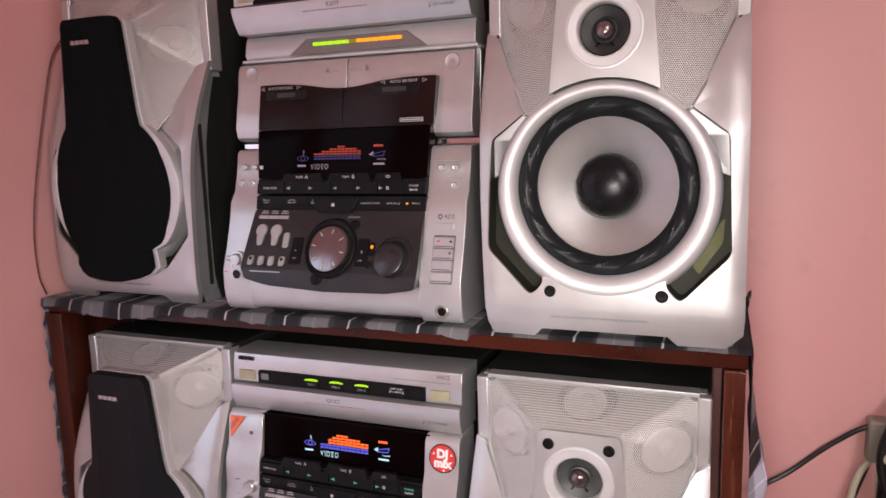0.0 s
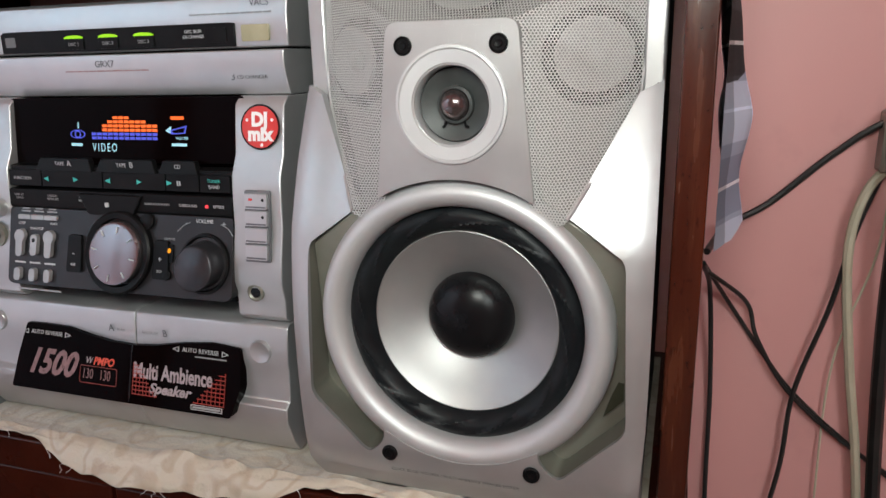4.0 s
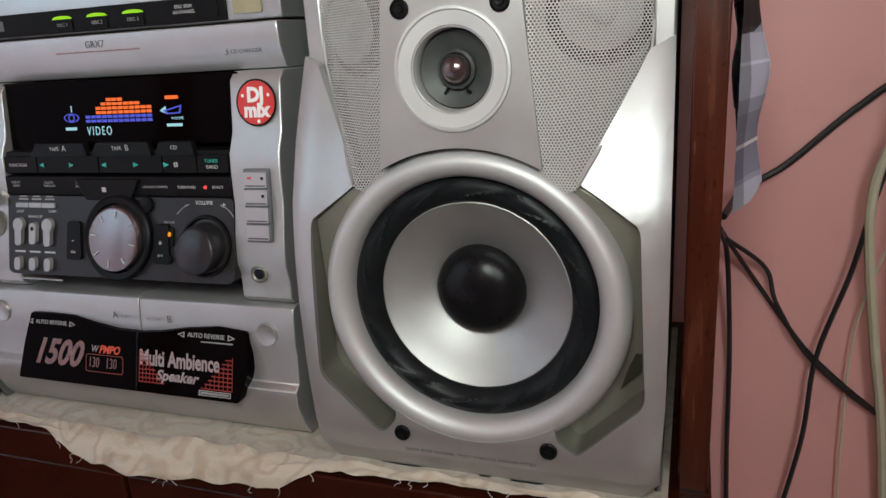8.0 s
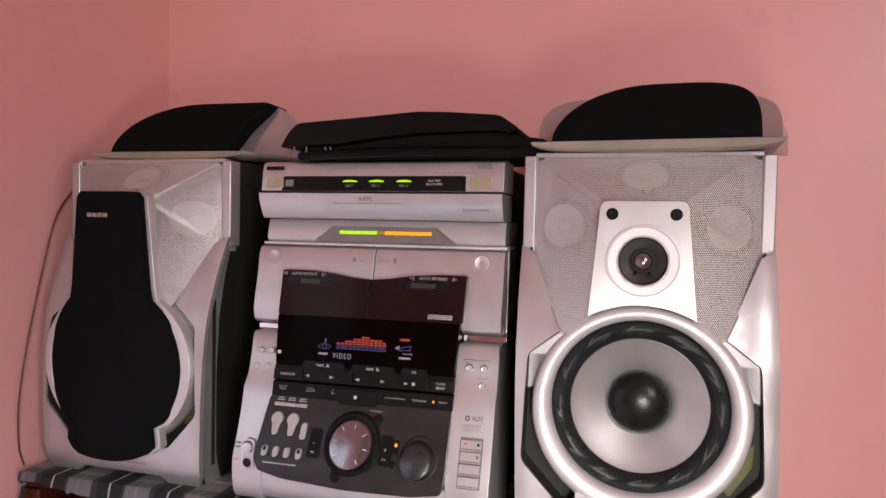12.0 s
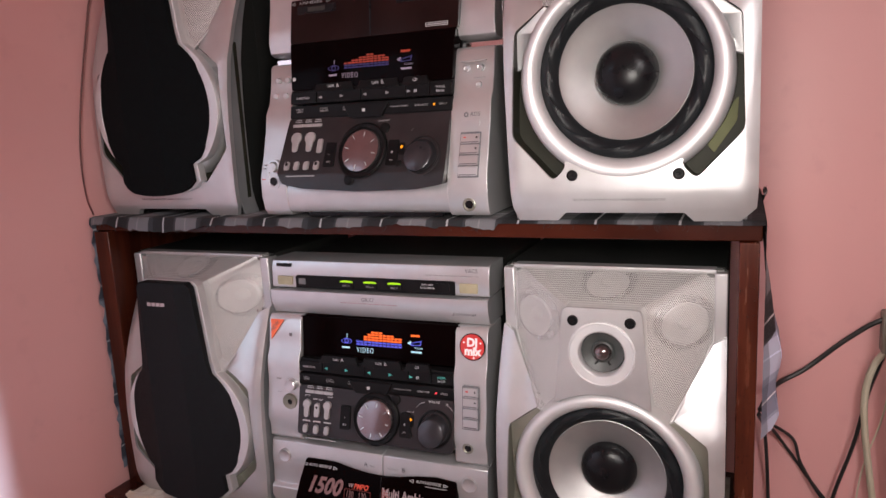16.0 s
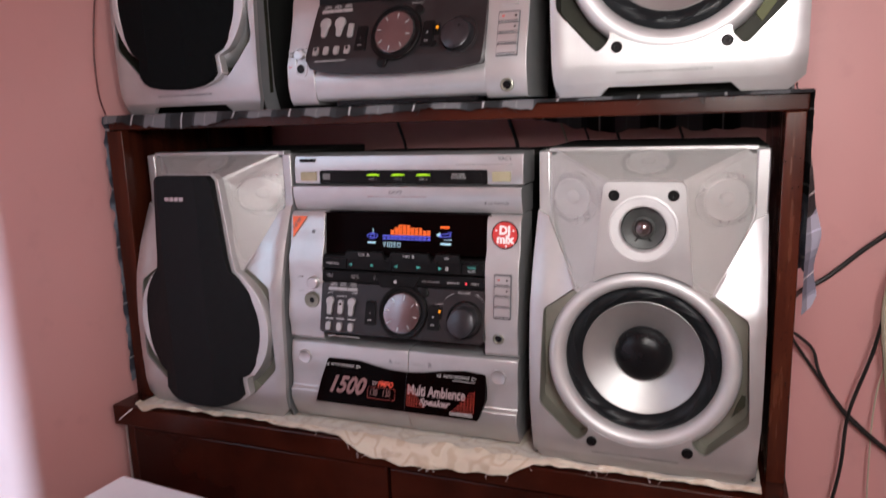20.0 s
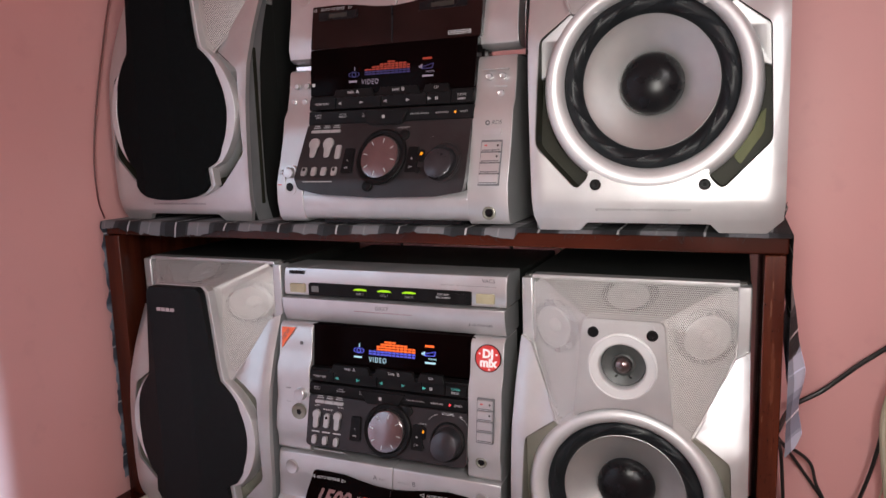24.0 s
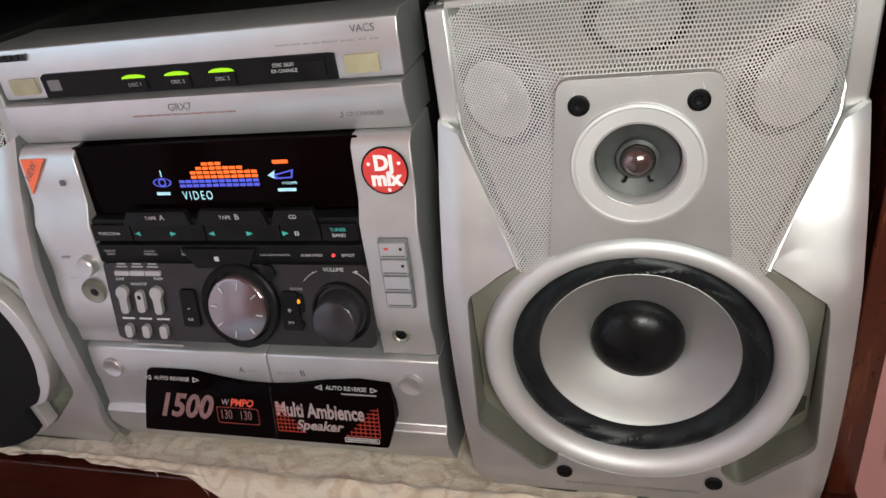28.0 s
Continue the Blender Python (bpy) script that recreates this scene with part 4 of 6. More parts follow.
def transport(u, x0, x1, z_r1, z_r2, y1, y2, lit_effect):
    """The two black rows of keys under the display."""
    w = x1 - x0
    row = part("key_panel", prism_x([(y1 + 0.012, z_r1[0]), (y1 + 0.012, z_r1[1] + 0.001), (y1 + 0.002, z_r1[1]), (y1, z_r1[0] + 0.002), (y1 + 0.0005, z_r1[0])], x0, x1), BLACK, u, "row of black transport keys", bevel=0.0006)
    cuts = [0.0, 0.175, 0.46, 0.735, 0.875, 1.0]
    for a, b in zip(cuts, cuts[1:]):
        part("key", sheared(plate(rect(x0 + a * w + 0.0006, x0 + b * w - 0.0006, z_r1[0] + 0.001, z_r1[1] - 0.003, 0.001), [], y1 - 0.0018, y1 + 0.002), 0.1, z_r1[0]), BLACK, row, bevel=0.0005)
    zc = (z_r1[0] + z_r1[1]) / 2 - 0.0012
    yy = y1 - 0.0016
    for f, d in ((0.20, -1), (0.34, 1), (0.485, -1), (0.625, 1), (0.753, 1)):
        x = x0 + f * w
        part("arrow_print", plate([(x - 0.0022 * d, zc + 0.0017), (x + 0.0022 * d, zc), (x - 0.0022 * d, zc - 0.0017)], [], yy - 0.0003, yy), INK_TEAL if lit_effect == "red" else INK_DIM, row, smooth=0)
    for o in (0.0, 0.0018):
        part("pause_print", box(x0 + 0.785 * w + o, x0 + 0.785 * w + o + 0.0010, yy - 0.0003, yy, zc - 0.0016, zc + 0.0016), INK_WHITE, row, smooth=0)
    lettering("print", "FUNCTION", 0.0033, x0 + 0.085 * w, yy, zc, INK_WHITE, row)
    lettering("print", "TUNER", 0.0033, x0 + 0.935 * w, yy, zc + 0.0022, INK_TEAL if lit_effect == "red" else INK_DIM, row)
    lettering("print", "BAND", 0.0033, x0 + 0.935 * w, yy, zc - 0.0018, INK_WHITE, row)
    for f, word, big in ((0.285, "TAPE", "A"), (0.565, "TAPE", "B"), (0.79, "CD", "")):
        tab = part("key_tab", sheared(plate([(x0 + f * w - 0.026, z_r1[1] - 0.003), (x0 + f * w + 0.026, z_r1[1] - 0.003), (x0 + f * w + 0.022, z_r1[1] + 0.006), (x0 + f * w - 0.022, z_r1[1] + 0.006)] if big else
                   [(x0 + f * w - 0.016, z_r1[1] - 0.003), (x0 + f * w + 0.016, z_r1[1] - 0.003), (x0 + f * w + 0.013, z_r1[1] + 0.006), (x0 + f * w - 0.013, z_r1[1] + 0.006)], [], y1 - 0.0008, y1 + 0.004), 0.25, z_r1[1]), BLACK, row, bevel=0.0005)
        lettering("print", word, 0.0038, x0 + f * w - (0.003 if big else 0), y1 - 0.0008, z_r1[1] + 0.0022, INK_WHITE, tab)
        if big:
            lettering("print", big, 0.0058, x0 + f * w + 0.0055, y1 - 0.0006, z_r1[1] + 0.0024, INK_WHITE, tab)
    row2 = part("key_panel", prism_x([(y2 + 0.012, z_r2[0]), (y2 + 0.012, z_r2[1]), (y2 + 0.001, z_r2[1] - 0.0005), (y2, z_r2[0] + 0.002), (y2 + 0.001, z_r2[0])], x0 + 0.001, x1 + 0.001), BLACK, u, "row of small black keys", bevel=0.0006)
    zc = (z_r2[0] + z_r2[1]) / 2
    for f, words in ((0.07, ("DISPLAY", "DEMO")), (0.30 - 0.07, ("CLOCK/", "TIMER SET")), (0.37, ("TIMER", "SELECT"))):
        for i, word in enumerate(words):
            lettering("print", word, 0.0024, x0 + f * w, y2 - 0.0001, zc + 0.0026 - i * 0.0025, INK_DIM, row2)
    part("stop_key", sheared(plate([(x0 + 0.36 * w, z_r2[1] - 0.002), (x0 + 0.64 * w, z_r2[1] - 0.002), (x0 + 0.60 * w, z_r2[0] - 0.0018), (x0 + 0.40 * w, z_r2[0] - 0.0018)], [], y2 - 0.0022, y2 + 0.003), 0.08, zc), BLACK, row2, bevel=0.0007)
    part("stop_print", box(x0 + 0.482 * w, x0 + 0.482 * w + 0.0032, y2 - 0.0030, y2 - 0.002, zc - 0.0032, zc), INK_WHITE, row2, smooth=0)
    lettering("print", "KARAOKE PON/MPX", 0.0023, x0 + 0.70 * w, y2 - 0.0001, zc, INK_DIM, row2)
    lettering("print", "SURROUND", 0.0027, x0 + 0.83 * w, y2 - 0.0001, zc, INK_WHITE if lit_effect == "red" else INK_DIM, row2)
    lettering("print", "EFFECT", 0.0027, x0 + 0.955 * w, y2 - 0.0001, zc, INK_WHITE if lit_effect == "red" else INK_DIM, row2)
    part("effect_light", lathe([(0.0012, y2 + 0.001), (0.0010, y2 - 0.0006), (0, y2 - 0.001)], x0 + 0.905 * w, zc, 12), LIT_RED if lit_effect == "red" else LIT_YELLOW, row2, "small lit indicator")


def disc_deck(u, z_top, z_mid, z_bot, y, model, leds, y_door, xl=0.002):
    """The disc changer: upper panel with dark strip, and the curved door below it."""
    deck = part("disc_panel", prism_x([(y + 0.05, z_mid + 0.001), (y + 0.05, z_top - 0.001), (y + 0.012, z_top), (y + 0.004, z_top - 0.0025), (y + 0.001, z_top - 0.012), (y, z_mid + 0.003), (y + 0.001, z_mid + 0.001)], xl, 0.279), SILVER_PALE, u, "silver disc changer panel", bevel=0.0008)
    zs0, zs1 = z_mid + 0.0018, z_mid + 0.0172
    yy = y + 0.0002
    strip = part("dark_strip", plate([(0.036, zs0), (0.240, zs0), (0.240, zs1 - 0.0005), (0.236, zs1), (0.039, zs1), (0.036, zs1 - 0.002)], [], yy - 0.0012, yy + 0.004), BLACK, deck, "glossy black strip", bevel=0.0006)
    for i, x in enumerate(leds):
        key = part("disc_key", plate(rect(x - 0.0085, x + 0.0085, zs0 + 0.0015, zs0 + 0.0085, 0.001), [], yy - 0.0022, yy), BLACK, strip, bevel=0.0005)
        arc = [(x - 0.0085, zs0 + 0.0092), (x + 0.0085, zs0 + 0.0092)] + [(x + 0.0085 * math.cos(a), zs0 + 0.0094 + 0.0020 * math.sin(a)) for a in (math.pi * j / 8 for j in range(1, 8))]
        part("disc_light", plate(arc, [], yy - 0.0022, yy), LIT_GREEN, key, "lit green disc indicator", smooth=0)
        lettering("print", "DISC %d" % (i + 1), 0.0033, x, yy - 0.0023, zs0 + 0.0052, INK_DIM, key)
    for i, word in enumerate(("DISC SKIP/", "EX-CHANGE")):
        lettering("print", word, 0.0030, 0.2075, yy - 0.0013, zs0 + 0.0104 - 0.0034 * i, INK_WHITE, strip)
    part("skip_key", plate(rect(0.2175, 0.234, zs0 + 0.003, zs1 - 0.003, 0.001), [], yy - 0.0020, yy), BLACK, strip, bevel=0.0006)
    part("disc_mark", plate(rect(0.0405, 0.0500, zs0 + 0.0045, zs0 + 0.0115, 0.0008), [], yy - 0.0014, yy), INK_BASE, strip)
    for x0 in (0.0095 + xl * 0.75, 0.2455):
        part("eject_key", plate(rect(x0, x0 + 0.0205, zs0 + 0.003, zs0 + 0.0135, 0.0012), [], yy - 0.0018, yy + 0.001), CREAM_KEY, deck, "cream translucent eject key", bevel=0.0007)
    part("logo_plate", logo_blocks(0.0075 + xl * 0.75, 0.0290 + xl * 0.75, y + 0.0006, y + 0.0032, z_top - 0.0096, z_top - 0.0056), CAP, deck, "small dark maker's mark")
    lettering("print", "VACS", 0.0060, 0.2590, y + 0.0011, z_top - 0.0072, INK, deck)
    print_line(deck, 0.205, 0.267, y + 0.0003, z_top - 0.0130, 0.0011, INK_DIM)
    h = z_mid - z_bot
    door = [(y_door + 0.05, z_bot), (y_door + 0.05, z_mid - 0.0006), (y_door + 0.004, z_mid - 0.0006)]
    door += [(y_door + 0.010 * (1 - math.cos(1.25 * t)) * 0.9 - 0.001 * math.sin(math.pi * t), z_mid - 0.001 - h * 0.96 * t) for t in (i / 10 for i in range(11))]
    d = part("disc_door", prism_x(door, xl, 0.2785), SILVER_PALE, u, "curved silver disc door", bevel=0.0006)
    lettering("print", model, 0.0066, 0.1345, y_door - 0.0006, z_mid - h * 0.25, INK, d)
    print_line(d, 0.099, 0.172, y_door - 0.0006, z_mid - h * 0.405, 0.0010, surface("red_grey_print", (0.32, 0.2, 0.2), (0.36, 0.24, 0.24), 0.5))
    lettering("print", "3", 0.0072, 0.2385, y_door + 0.0010, z_mid - h * 0.60, INK, d)
    lettering("print", "CD CHANGER", 0.0036, 0.2415, y_door + 0.0010, z_mid - h * 0.61, INK, d, align='LEFT')


def control_panel(u, x0, x1, z0, z1, y_top, y_bot, K, upper):
    """The dark panel of knobs and small buttons."""
    k = (y_top - y_bot) / (z1 - z0)
    if upper:
        out = [(x0 - 0.005, z0 + 0.003), (x0 + 0.002, z0 - 0.009), (x0 + 0.03, z0 - 0.0145), ((x0 + x1) / 2, z0 - 0.018), (x1 - 0.03, z0 - 0.0165), (x1 - 0.001, z0 - 0.012), (x1 + 0.001, z0 + 0.002), (x1, z1), (x0, z1)]
    else:
        out = [(x0 + 0.001, z0 + 0.001), (x0 + 0.006, z0 - 0.001), (x1 - 0.003, z0), (x1 + 0.001, z0 + 0.003), (x1 - 0.001, z1), (x0, z1)]
    p = part("control_panel", sheared(plate(rounded(out, 0.003, 4), [], y_bot, y_bot + 0.02), k, z0), PANEL, u, "dark grey control panel", bevel=0.001)
    yy = y_bot - 0.0001
    kx, kz = K["knob"]
    ring = part("jog_ring", sheared(lathe([(0.0285, yy), (0.0285, yy - 0.004), (0.0272, yy - 0.0052), (0.0236, yy - 0.0046), (0.0228, yy)], kx, kz, 64), k, z0), BLACK, p, "glossy black ring")
    knob(p, "jog_dial", kx, kz, yy, 0.0220, 0.0080, KNOB, k, z0, "large brushed metal jog dial", True)
    vx, vz = K["vol"]
    part("volume_collar", sheared(lathe([(0.0200, yy), (0.0198, yy - 0.0018), (0.0184, yy - 0.0022), (0.0172, yy)], vx, vz, 48), k, z0), PANEL if upper else BLACK, p)
    knob(p, "volume_knob", vx, vz, yy, 0.0152, 0.014, KNOB_DARK, k, z0, "dark grey volume knob")
    lettering("print", "VOLUME", 0.0036, vx - 0.002, yy, vz + 0.0275, INK_WHITE if not upper else INK_DIM, p, k, z0)
    lettering("print", "-", 0.005, vx - 0.0165, yy, vz + 0.0262, INK_WHITE, p, k, z0)
    lettering("print", "+", 0.005, vx + 0.0135, yy, vz + 0.0262, INK_WHITE, p, k, z0)
    for sx, pts in ((-1, [(vx - 0.0235, vz + 0.020), (vx - 0.019, vz + 0.024), (vx - 0.0135, vz + 0.0265)]), (1, [(vx + 0.011, vz + 0.0262), (vx + 0.017, vz + 0.0235), (vx + 0.0215, vz + 0.0185)])):
        part("volume_mark", sheared(tube([(x, yy - 0.0001, z) for x, z in pts], 0.0003, 4, steps=4), k, z0), INK_DIM, p)
    for dx, dz in ((0.0165, 0.0258),) + (((-0.0180, -0.0260),) if upper else ()):
        part("round_key", sheared(lathe([(0.0056, yy), (0.0056, yy - 0.0022), (0.0046, yy - 0.0028), (0, yy - 0.0024)], kx + dx + 0.006, kz + dz - 0.004, 28), k, z0), BLACK, p)
    lettering("print", "ENTER/NEXT", 0.0024, kx + 0.020, yy, kz + 0.0295, INK_DIM, p, k, z0)
    for dx, s1, s2 in ((-0.0405, "-", "<<"), (0.0355, "+", ">>")):
        pad = part("skip_pad", sheared(plate(rounded([(kx + dx - 0.0062, kz - 0.0165), (kx + dx + 0.0072, kz - 0.0165), (kx + dx + 0.0062, kz + 0.0095), (kx + dx - 0.0055, kz + 0.0095)], 0.002), [], yy - 0.0022, yy), k, z0), BLACK, p, bevel=0.0006)
        lettering("print", s1, 0.0058, kx + dx, yy - 0.0023, kz - 0.003, INK_WHITE, pad, k, z0)
        lettering("print", s2, 0.0040, kx + dx, yy - 0.0023, kz - 0.0112, INK_WHITE, pad, k, z0)
    lx, lz = K["led"]
    hold = small_button(p, lx + 0.0003, lz - 0.001, 0.0062, 0.0125, yy, k, z0, BLACK, "lamp_key", 0.002, 0.0012)
    part("lit_lamp", sheared(lathe([(0.0017, yy - 0.0012), (0.0014, yy - 0.0020), (0, yy - 0.0023)], lx, lz + 0.001, 14), k, z0), LIT_YELLOW, hold, "lit yellow indicator")
    part("round_key", sheared(lathe([(0.0034, yy), (0.0034, yy - 0.0018), (0.0026, yy - 0.0023), (0, yy - 0.002)], lx - 0.001, lz - 0.0155, 20), k, z0), BLACK, p)
    lettering("print", "GROOVE", 0.0022, lx - 0.001, yy, lz + 0.0085, INK_DIM, p, k, z0)
    # small pale buttons
    for i in range(3):
        small_button(p, K["strip"][0] + 0.0125 * i, K["strip"][1], 0.0118, 0.0032, yy, k, z0, BUTTON, "strip_key", 0.0006, 0.0016)
        part("key_print", sheared(box(K["strip"][0] + 0.0125 * i - 0.0045, K["strip"][0] + 0.0125 * i + 0.0045, yy - 0.0002, yy, K["strip"][1] + 0.0035, K["strip"][1] + 0.0045), k, z0), INK_DIM, p, "fine print")
        part("key_print", sheared(box(K["strip"][0] + 0.0125 * i - 0.0035, K["strip"][0] + 0.0125 * i + 0.0035, yy - 0.0002, yy, K["strip"][1] + 0.0055, K["strip"][1] + 0.0065), k, z0), INK_DIM, p, "fine print")
    for x, z, big in K["top_row"]:
        if big:
            b = part("button", sheared(plate([(x - 0.0031, z - 0.0085), (x - 0.0022, z - 0.0102), (x, z - 0.0107), (x + 0.0022, z - 0.0102), (x + 0.0031, z - 0.0085)] + circle(x, z + 0.004, big, 19, -48, 228), [], yy - 0.003, yy + 0.001), k, z0), BUTTON, p, bevel=0.0007)
        else:
            b = small_button(p, x, z, 0.0062, 0.0148, yy, k, z0, BUTTON, "button", 0.0025)
        if not big and not upper:
            part("button_dot", sheared(lathe([(0.0016, yy - 0.0031), (0, yy - 0.0033)], x, z + 0.0035, 12), k, z0), CAP, b)
    for i, (x, z) in enumerate(K["low_row"]):
        b = small_button(p, x, z, 0.0058, 0.0090, yy, k, z0, BUTTON, "button", 0.0026)
        if upper and i in (0, 3):
            part("button_dot", sheared(lathe([(0.0019, yy - 0.0031), (0, yy - 0.0033)], x, z + 0.0022, 12), k, z0), CAP, b)
        part("key_print", sheared(box(x - 0.005, x + 0.005, yy - 0.0002, yy, z + 0.0075, z + 0.0087), k, z0), INK_WHITE, p, "fine print")
    part("key_print", sheared(box(K["low_row"][0][0], K["low_row"][2][0] + 0.012, yy - 0.0002, yy, z - 0.0115, z - 0.0103), k, z0), INK_DIM, p, "fine print")
    if not upper:
        for word, x, z in (("LOOP", 0.0575, 0.1588), ("NON-STOP", 0.072, 0.1553), ("FLASH", 0.0885, 0.1593)):
            lettering("print", word, 0.0026, x, yy, z, INK_WHITE, p, k, z0)
    return p


def key_stack(u, x0, x1, z0, z1, y, k):
    h = (z1 - z0) / 4
    part("key_well", sheared(plate(rect(x0 - 0.0012, x1 + 0.0012, z0 - 0.0012, z1 + 0.0012, 0.001), [], y - 0.0002, y + 0.002), k, z0), INK, u, "dark well round the keys")
    for i in range(4):
        b = part("stack_key", sheared(plate(rect(x0, x1, z0 + h * i + 0.0007, z0 + h * (i + 1) - 0.0007, 0.0008), [], y - 0.0022, y + 0.002), k, z0), SILVER_PALE, u, "narrow silver key", bevel=0.0006)
        part("key_slot", sheared(box(x0 + 0.0008, x1 - 0.0008, y - 0.0024, y - 0.002, z0 + h * i + 0.0014, z0 + h * i + 0.0024), k, z0), INK, b, smooth=0)
        if i > 1:
            part("key_dot", sheared(lathe([(0.0011, y - 0.0023), (0, y - 0.0026)], x1 - 0.003, z0 + h * (i + 0.6), 10), k, z0), CAP, b)
        if i == 3:
            part("key_print", sheared(box(x0 + 0.003, x0 + 0.0058, y - 0.0024, y - 0.002, z0 + h * (i + 0.55), z0 + h * (i + 0.68)), k, z0), STICKER_RED, b, smooth=0)
    return None


def socket(u, name, x, z, y, r, mat=OLIVE):
    s = part(name, lathe([(r, y + 0.001), (r, y - 0.0012), (r * 0.8, y - 0.0018), (r * 0.55, y - 0.0004), (r * 0.5, y + 0.004)], x, z, 32), mat, u, "round socket")
    part("socket_hole", lathe([(r * 0.60, y - 0.0009), (0, y - 0.0011)], x, z, 20), CAP, s)
    return s


def ghost_button(u, x, z, y, r=0.0085):
    part("push_button", lathe([(r, y + 0.001), (r, y - 0.0005), (r * 0.9, y - 0.0016), (r * 0.6, y - 0.0009), (0, y - 0.0002)], x, z, 36), SILVER_PALE, u)


def lower_unit():
    u = thing("stereo_system", "silver compact stereo with lit blue and orange display inside the rack", "stereo", pose(0.0, -0.005, 0.600), group="compact stereo systems")
    part("housing", box(0.003, 0.277, 0.055, 0.255, 0.004, 0.309), CABINET, u, "dark metal housing", bevel=0.002)
    disc_deck(u, 0.3155, 0.2795, 0.2500, 0.036, "GRX7", (0.1055, 0.1362, 0.1668), 0.030)
    # silver columns with a waisted flank
    flank = [(0.07, 0.100), (0.07, 0.2495), (0.030, 0.2495), (0.024, 0.244), (0.021, 0.225), (0.019, 0.212), (0.0125, 0.199), (0.011, 0.185), (0.010, 0.165), (0.0055, 0.145), (0.003, 0.128), (0.006, 0.116), (0.0055, 0.104), (0.010, 0.100)]
    left = part("side_column", prism_x(flank, 0.001, 0.046), SILVER, u, "silver side column", bevel=0.0008)
    right = part("side_column", prism_x(flank, 0.2425, 0.2795), SILVER, u, "silver side column", bevel=0.0008)
    part("chassis", box(0.04, 0.246, 0.035, 0.07, 0.101, 0.249), BLACK, u)
    out = rounded([(0.0415, 0.2005), (0.2415, 0.2035), (0.2470, 0.2492), (0.0430, 0.2492)], 0.002, 3)
    glass = part("display_window", sheared(plate(out, [], 0.0225, 0.036), 0.12, 0.20), SMOKE, u, "black glossy display window", bevel=0.001)
    y = 0.0205
    bars(glass, 0.1188, 0.2200, [2, 2, 4, 5, 6, 6, 6, 5, 5, 5, 4, 4], 0.00487, 0.00285, y, VFD_BLUE, VFD_ORANGE)
    lettering("display_word", "VIDEO", 0.0085, 0.1300, y - 0.0002, 0.2140, VFD_WHITE, glass, wide=0.72, spread=1.35)
    display_icons(glass, 0.1057, 0.2235, y, VFD_WHITE, VFD_BLUE, VFD_ORANGE)
    settle_on(glass, y, 0.0223, 0.12, 0.20)
    transport(u, 0.0425, 0.2405, (0.1855, 0.2010), (0.1700, 0.1845), 0.0145, 0.0105, "red")
    control_panel(u, 0.0455, 0.2430, 0.1155, 0.1700, 0.0105, -0.004, dict(
        knob=(0.1505, 0.1435), vol=(0.2215, 0.1395), led=(0.1925, 0.1455), strip=(0.0610, 0.1637),
        top_row=[(0.0584, 0.1460, 0.0048), (0.0723, 0.1440, 0), (0.0860, 0.1460, 0.0048)], low_row=[(0.0579, 0.1225), (0.0721, 0.1225), (0.0864, 0.1225)]), False)
    key_stack(right, 0.2545, 0.2710, 0.1440, 0.1885, 0.0040, 0.13)
    socket(right, "headphone_socket", 0.2583, 0.1212, 0.0048, 0.0062)
    st = part("round_sticker", sheared(lathe([(0.0146, 0.0), (0.0146, -0.0006), (0.0135, -0.0007)], 0.2628, 0.2300, 48), 0.13, 0.225), CAP, right, "round red sticker with black rim")
    part("sticker_face", sheared(lathe([(0.0137, -0.0004), (0, -0.0010)], 0.2628, 0.2300, 40), 0.13, 0.225), STICKER_RED, st, smooth=0)
    for sp in (st, *st.children):
        sp.data.transform(Matrix.Translation((0, 0.0198, 0)))
    lettering("print", "DJ", 0.0122, 0.2628, 0.0186, 0.2345, STICKER_WHITE, st, 0.13, 0.225, bold=0.0006)
    lettering("print", "mix", 0.0122, 0.2632, 0.0186, 0.2252, STICKER_WHITE, st, 0.13, 0.225, bold=0.0006)
    for x in (0.2535, 0.2722):
        part("sticker_dot", sheared(lathe([(0.0011, 0.0186), (0, 0.0183)], x, 0.2345, 10), 0.13, 0.225), STICKER_WHITE, st)
    part("sticker_dot", sheared(lathe([(0.0012, 0.0186), (0, 0.0183)], 0.2645, 0.2185, 10), 0.13, 0.225), STICKER_WHITE, st)
    tri = part("corner_sticker", sheared(plate([(0.0050, 0.2200), (0.0235, 0.2445), (0.0045, 0.2445)], [], 0.0195, 0.0208), 0.13, 0.225), STICKER_ORANGE, left, "orange-red triangular sticker")
    lettering("print", "NEW", 0.0066, 0.0105, 0.0192, 0.2362, INK, tri, 0.13, 0.225, turn=radians(-48))
    part("column_dot", box(0.0305, 0.0335, 0.0195, 0.022, 0.2255, 0.2290), INK, left, smooth=0)
    cup = part("mic_recess", lathe([(0.0098, 0.0068), (0.0090, 0.0038), (0.0076, 0.0046), (0, 0.0050)], 0.0330, 0.1490, 36), OLIVE, left, "olive-grey microphone recess")
    part("mic_hole", lathe([(0.0032, 0.0046), (0, 0.0043)], 0.0335, 0.1488, 20), CAP, cup)
    part("mic_knob", lathe([(0.0075, 0.012), (0.0070, 0.0045), (0.006, 0.0035), (0, 0.004)], 0.0352, 0.1695, 30), SILVER_PALE, left, "small silver level knob")
    for z in (0.1745, 0.158, 0.1535):
        part("fine_print", box(0.0145, 0.0205, 0.0085, 0.012, z, z + 0.0009), INK_DIM, left)
    # tape deck
    deck = [(0.07, 0.003), (0.07, 0.0985), (0.010, 0.0985), (0.0065, 0.0965), (0.0050, 0.090), (0.0030, 0.0715), (0.0040, 0.066), (0.0020, 0.044), (-0.003, 0.0405), (-0.0035, 0.030), (0.004, 0.012), (0.010, 0.003)]
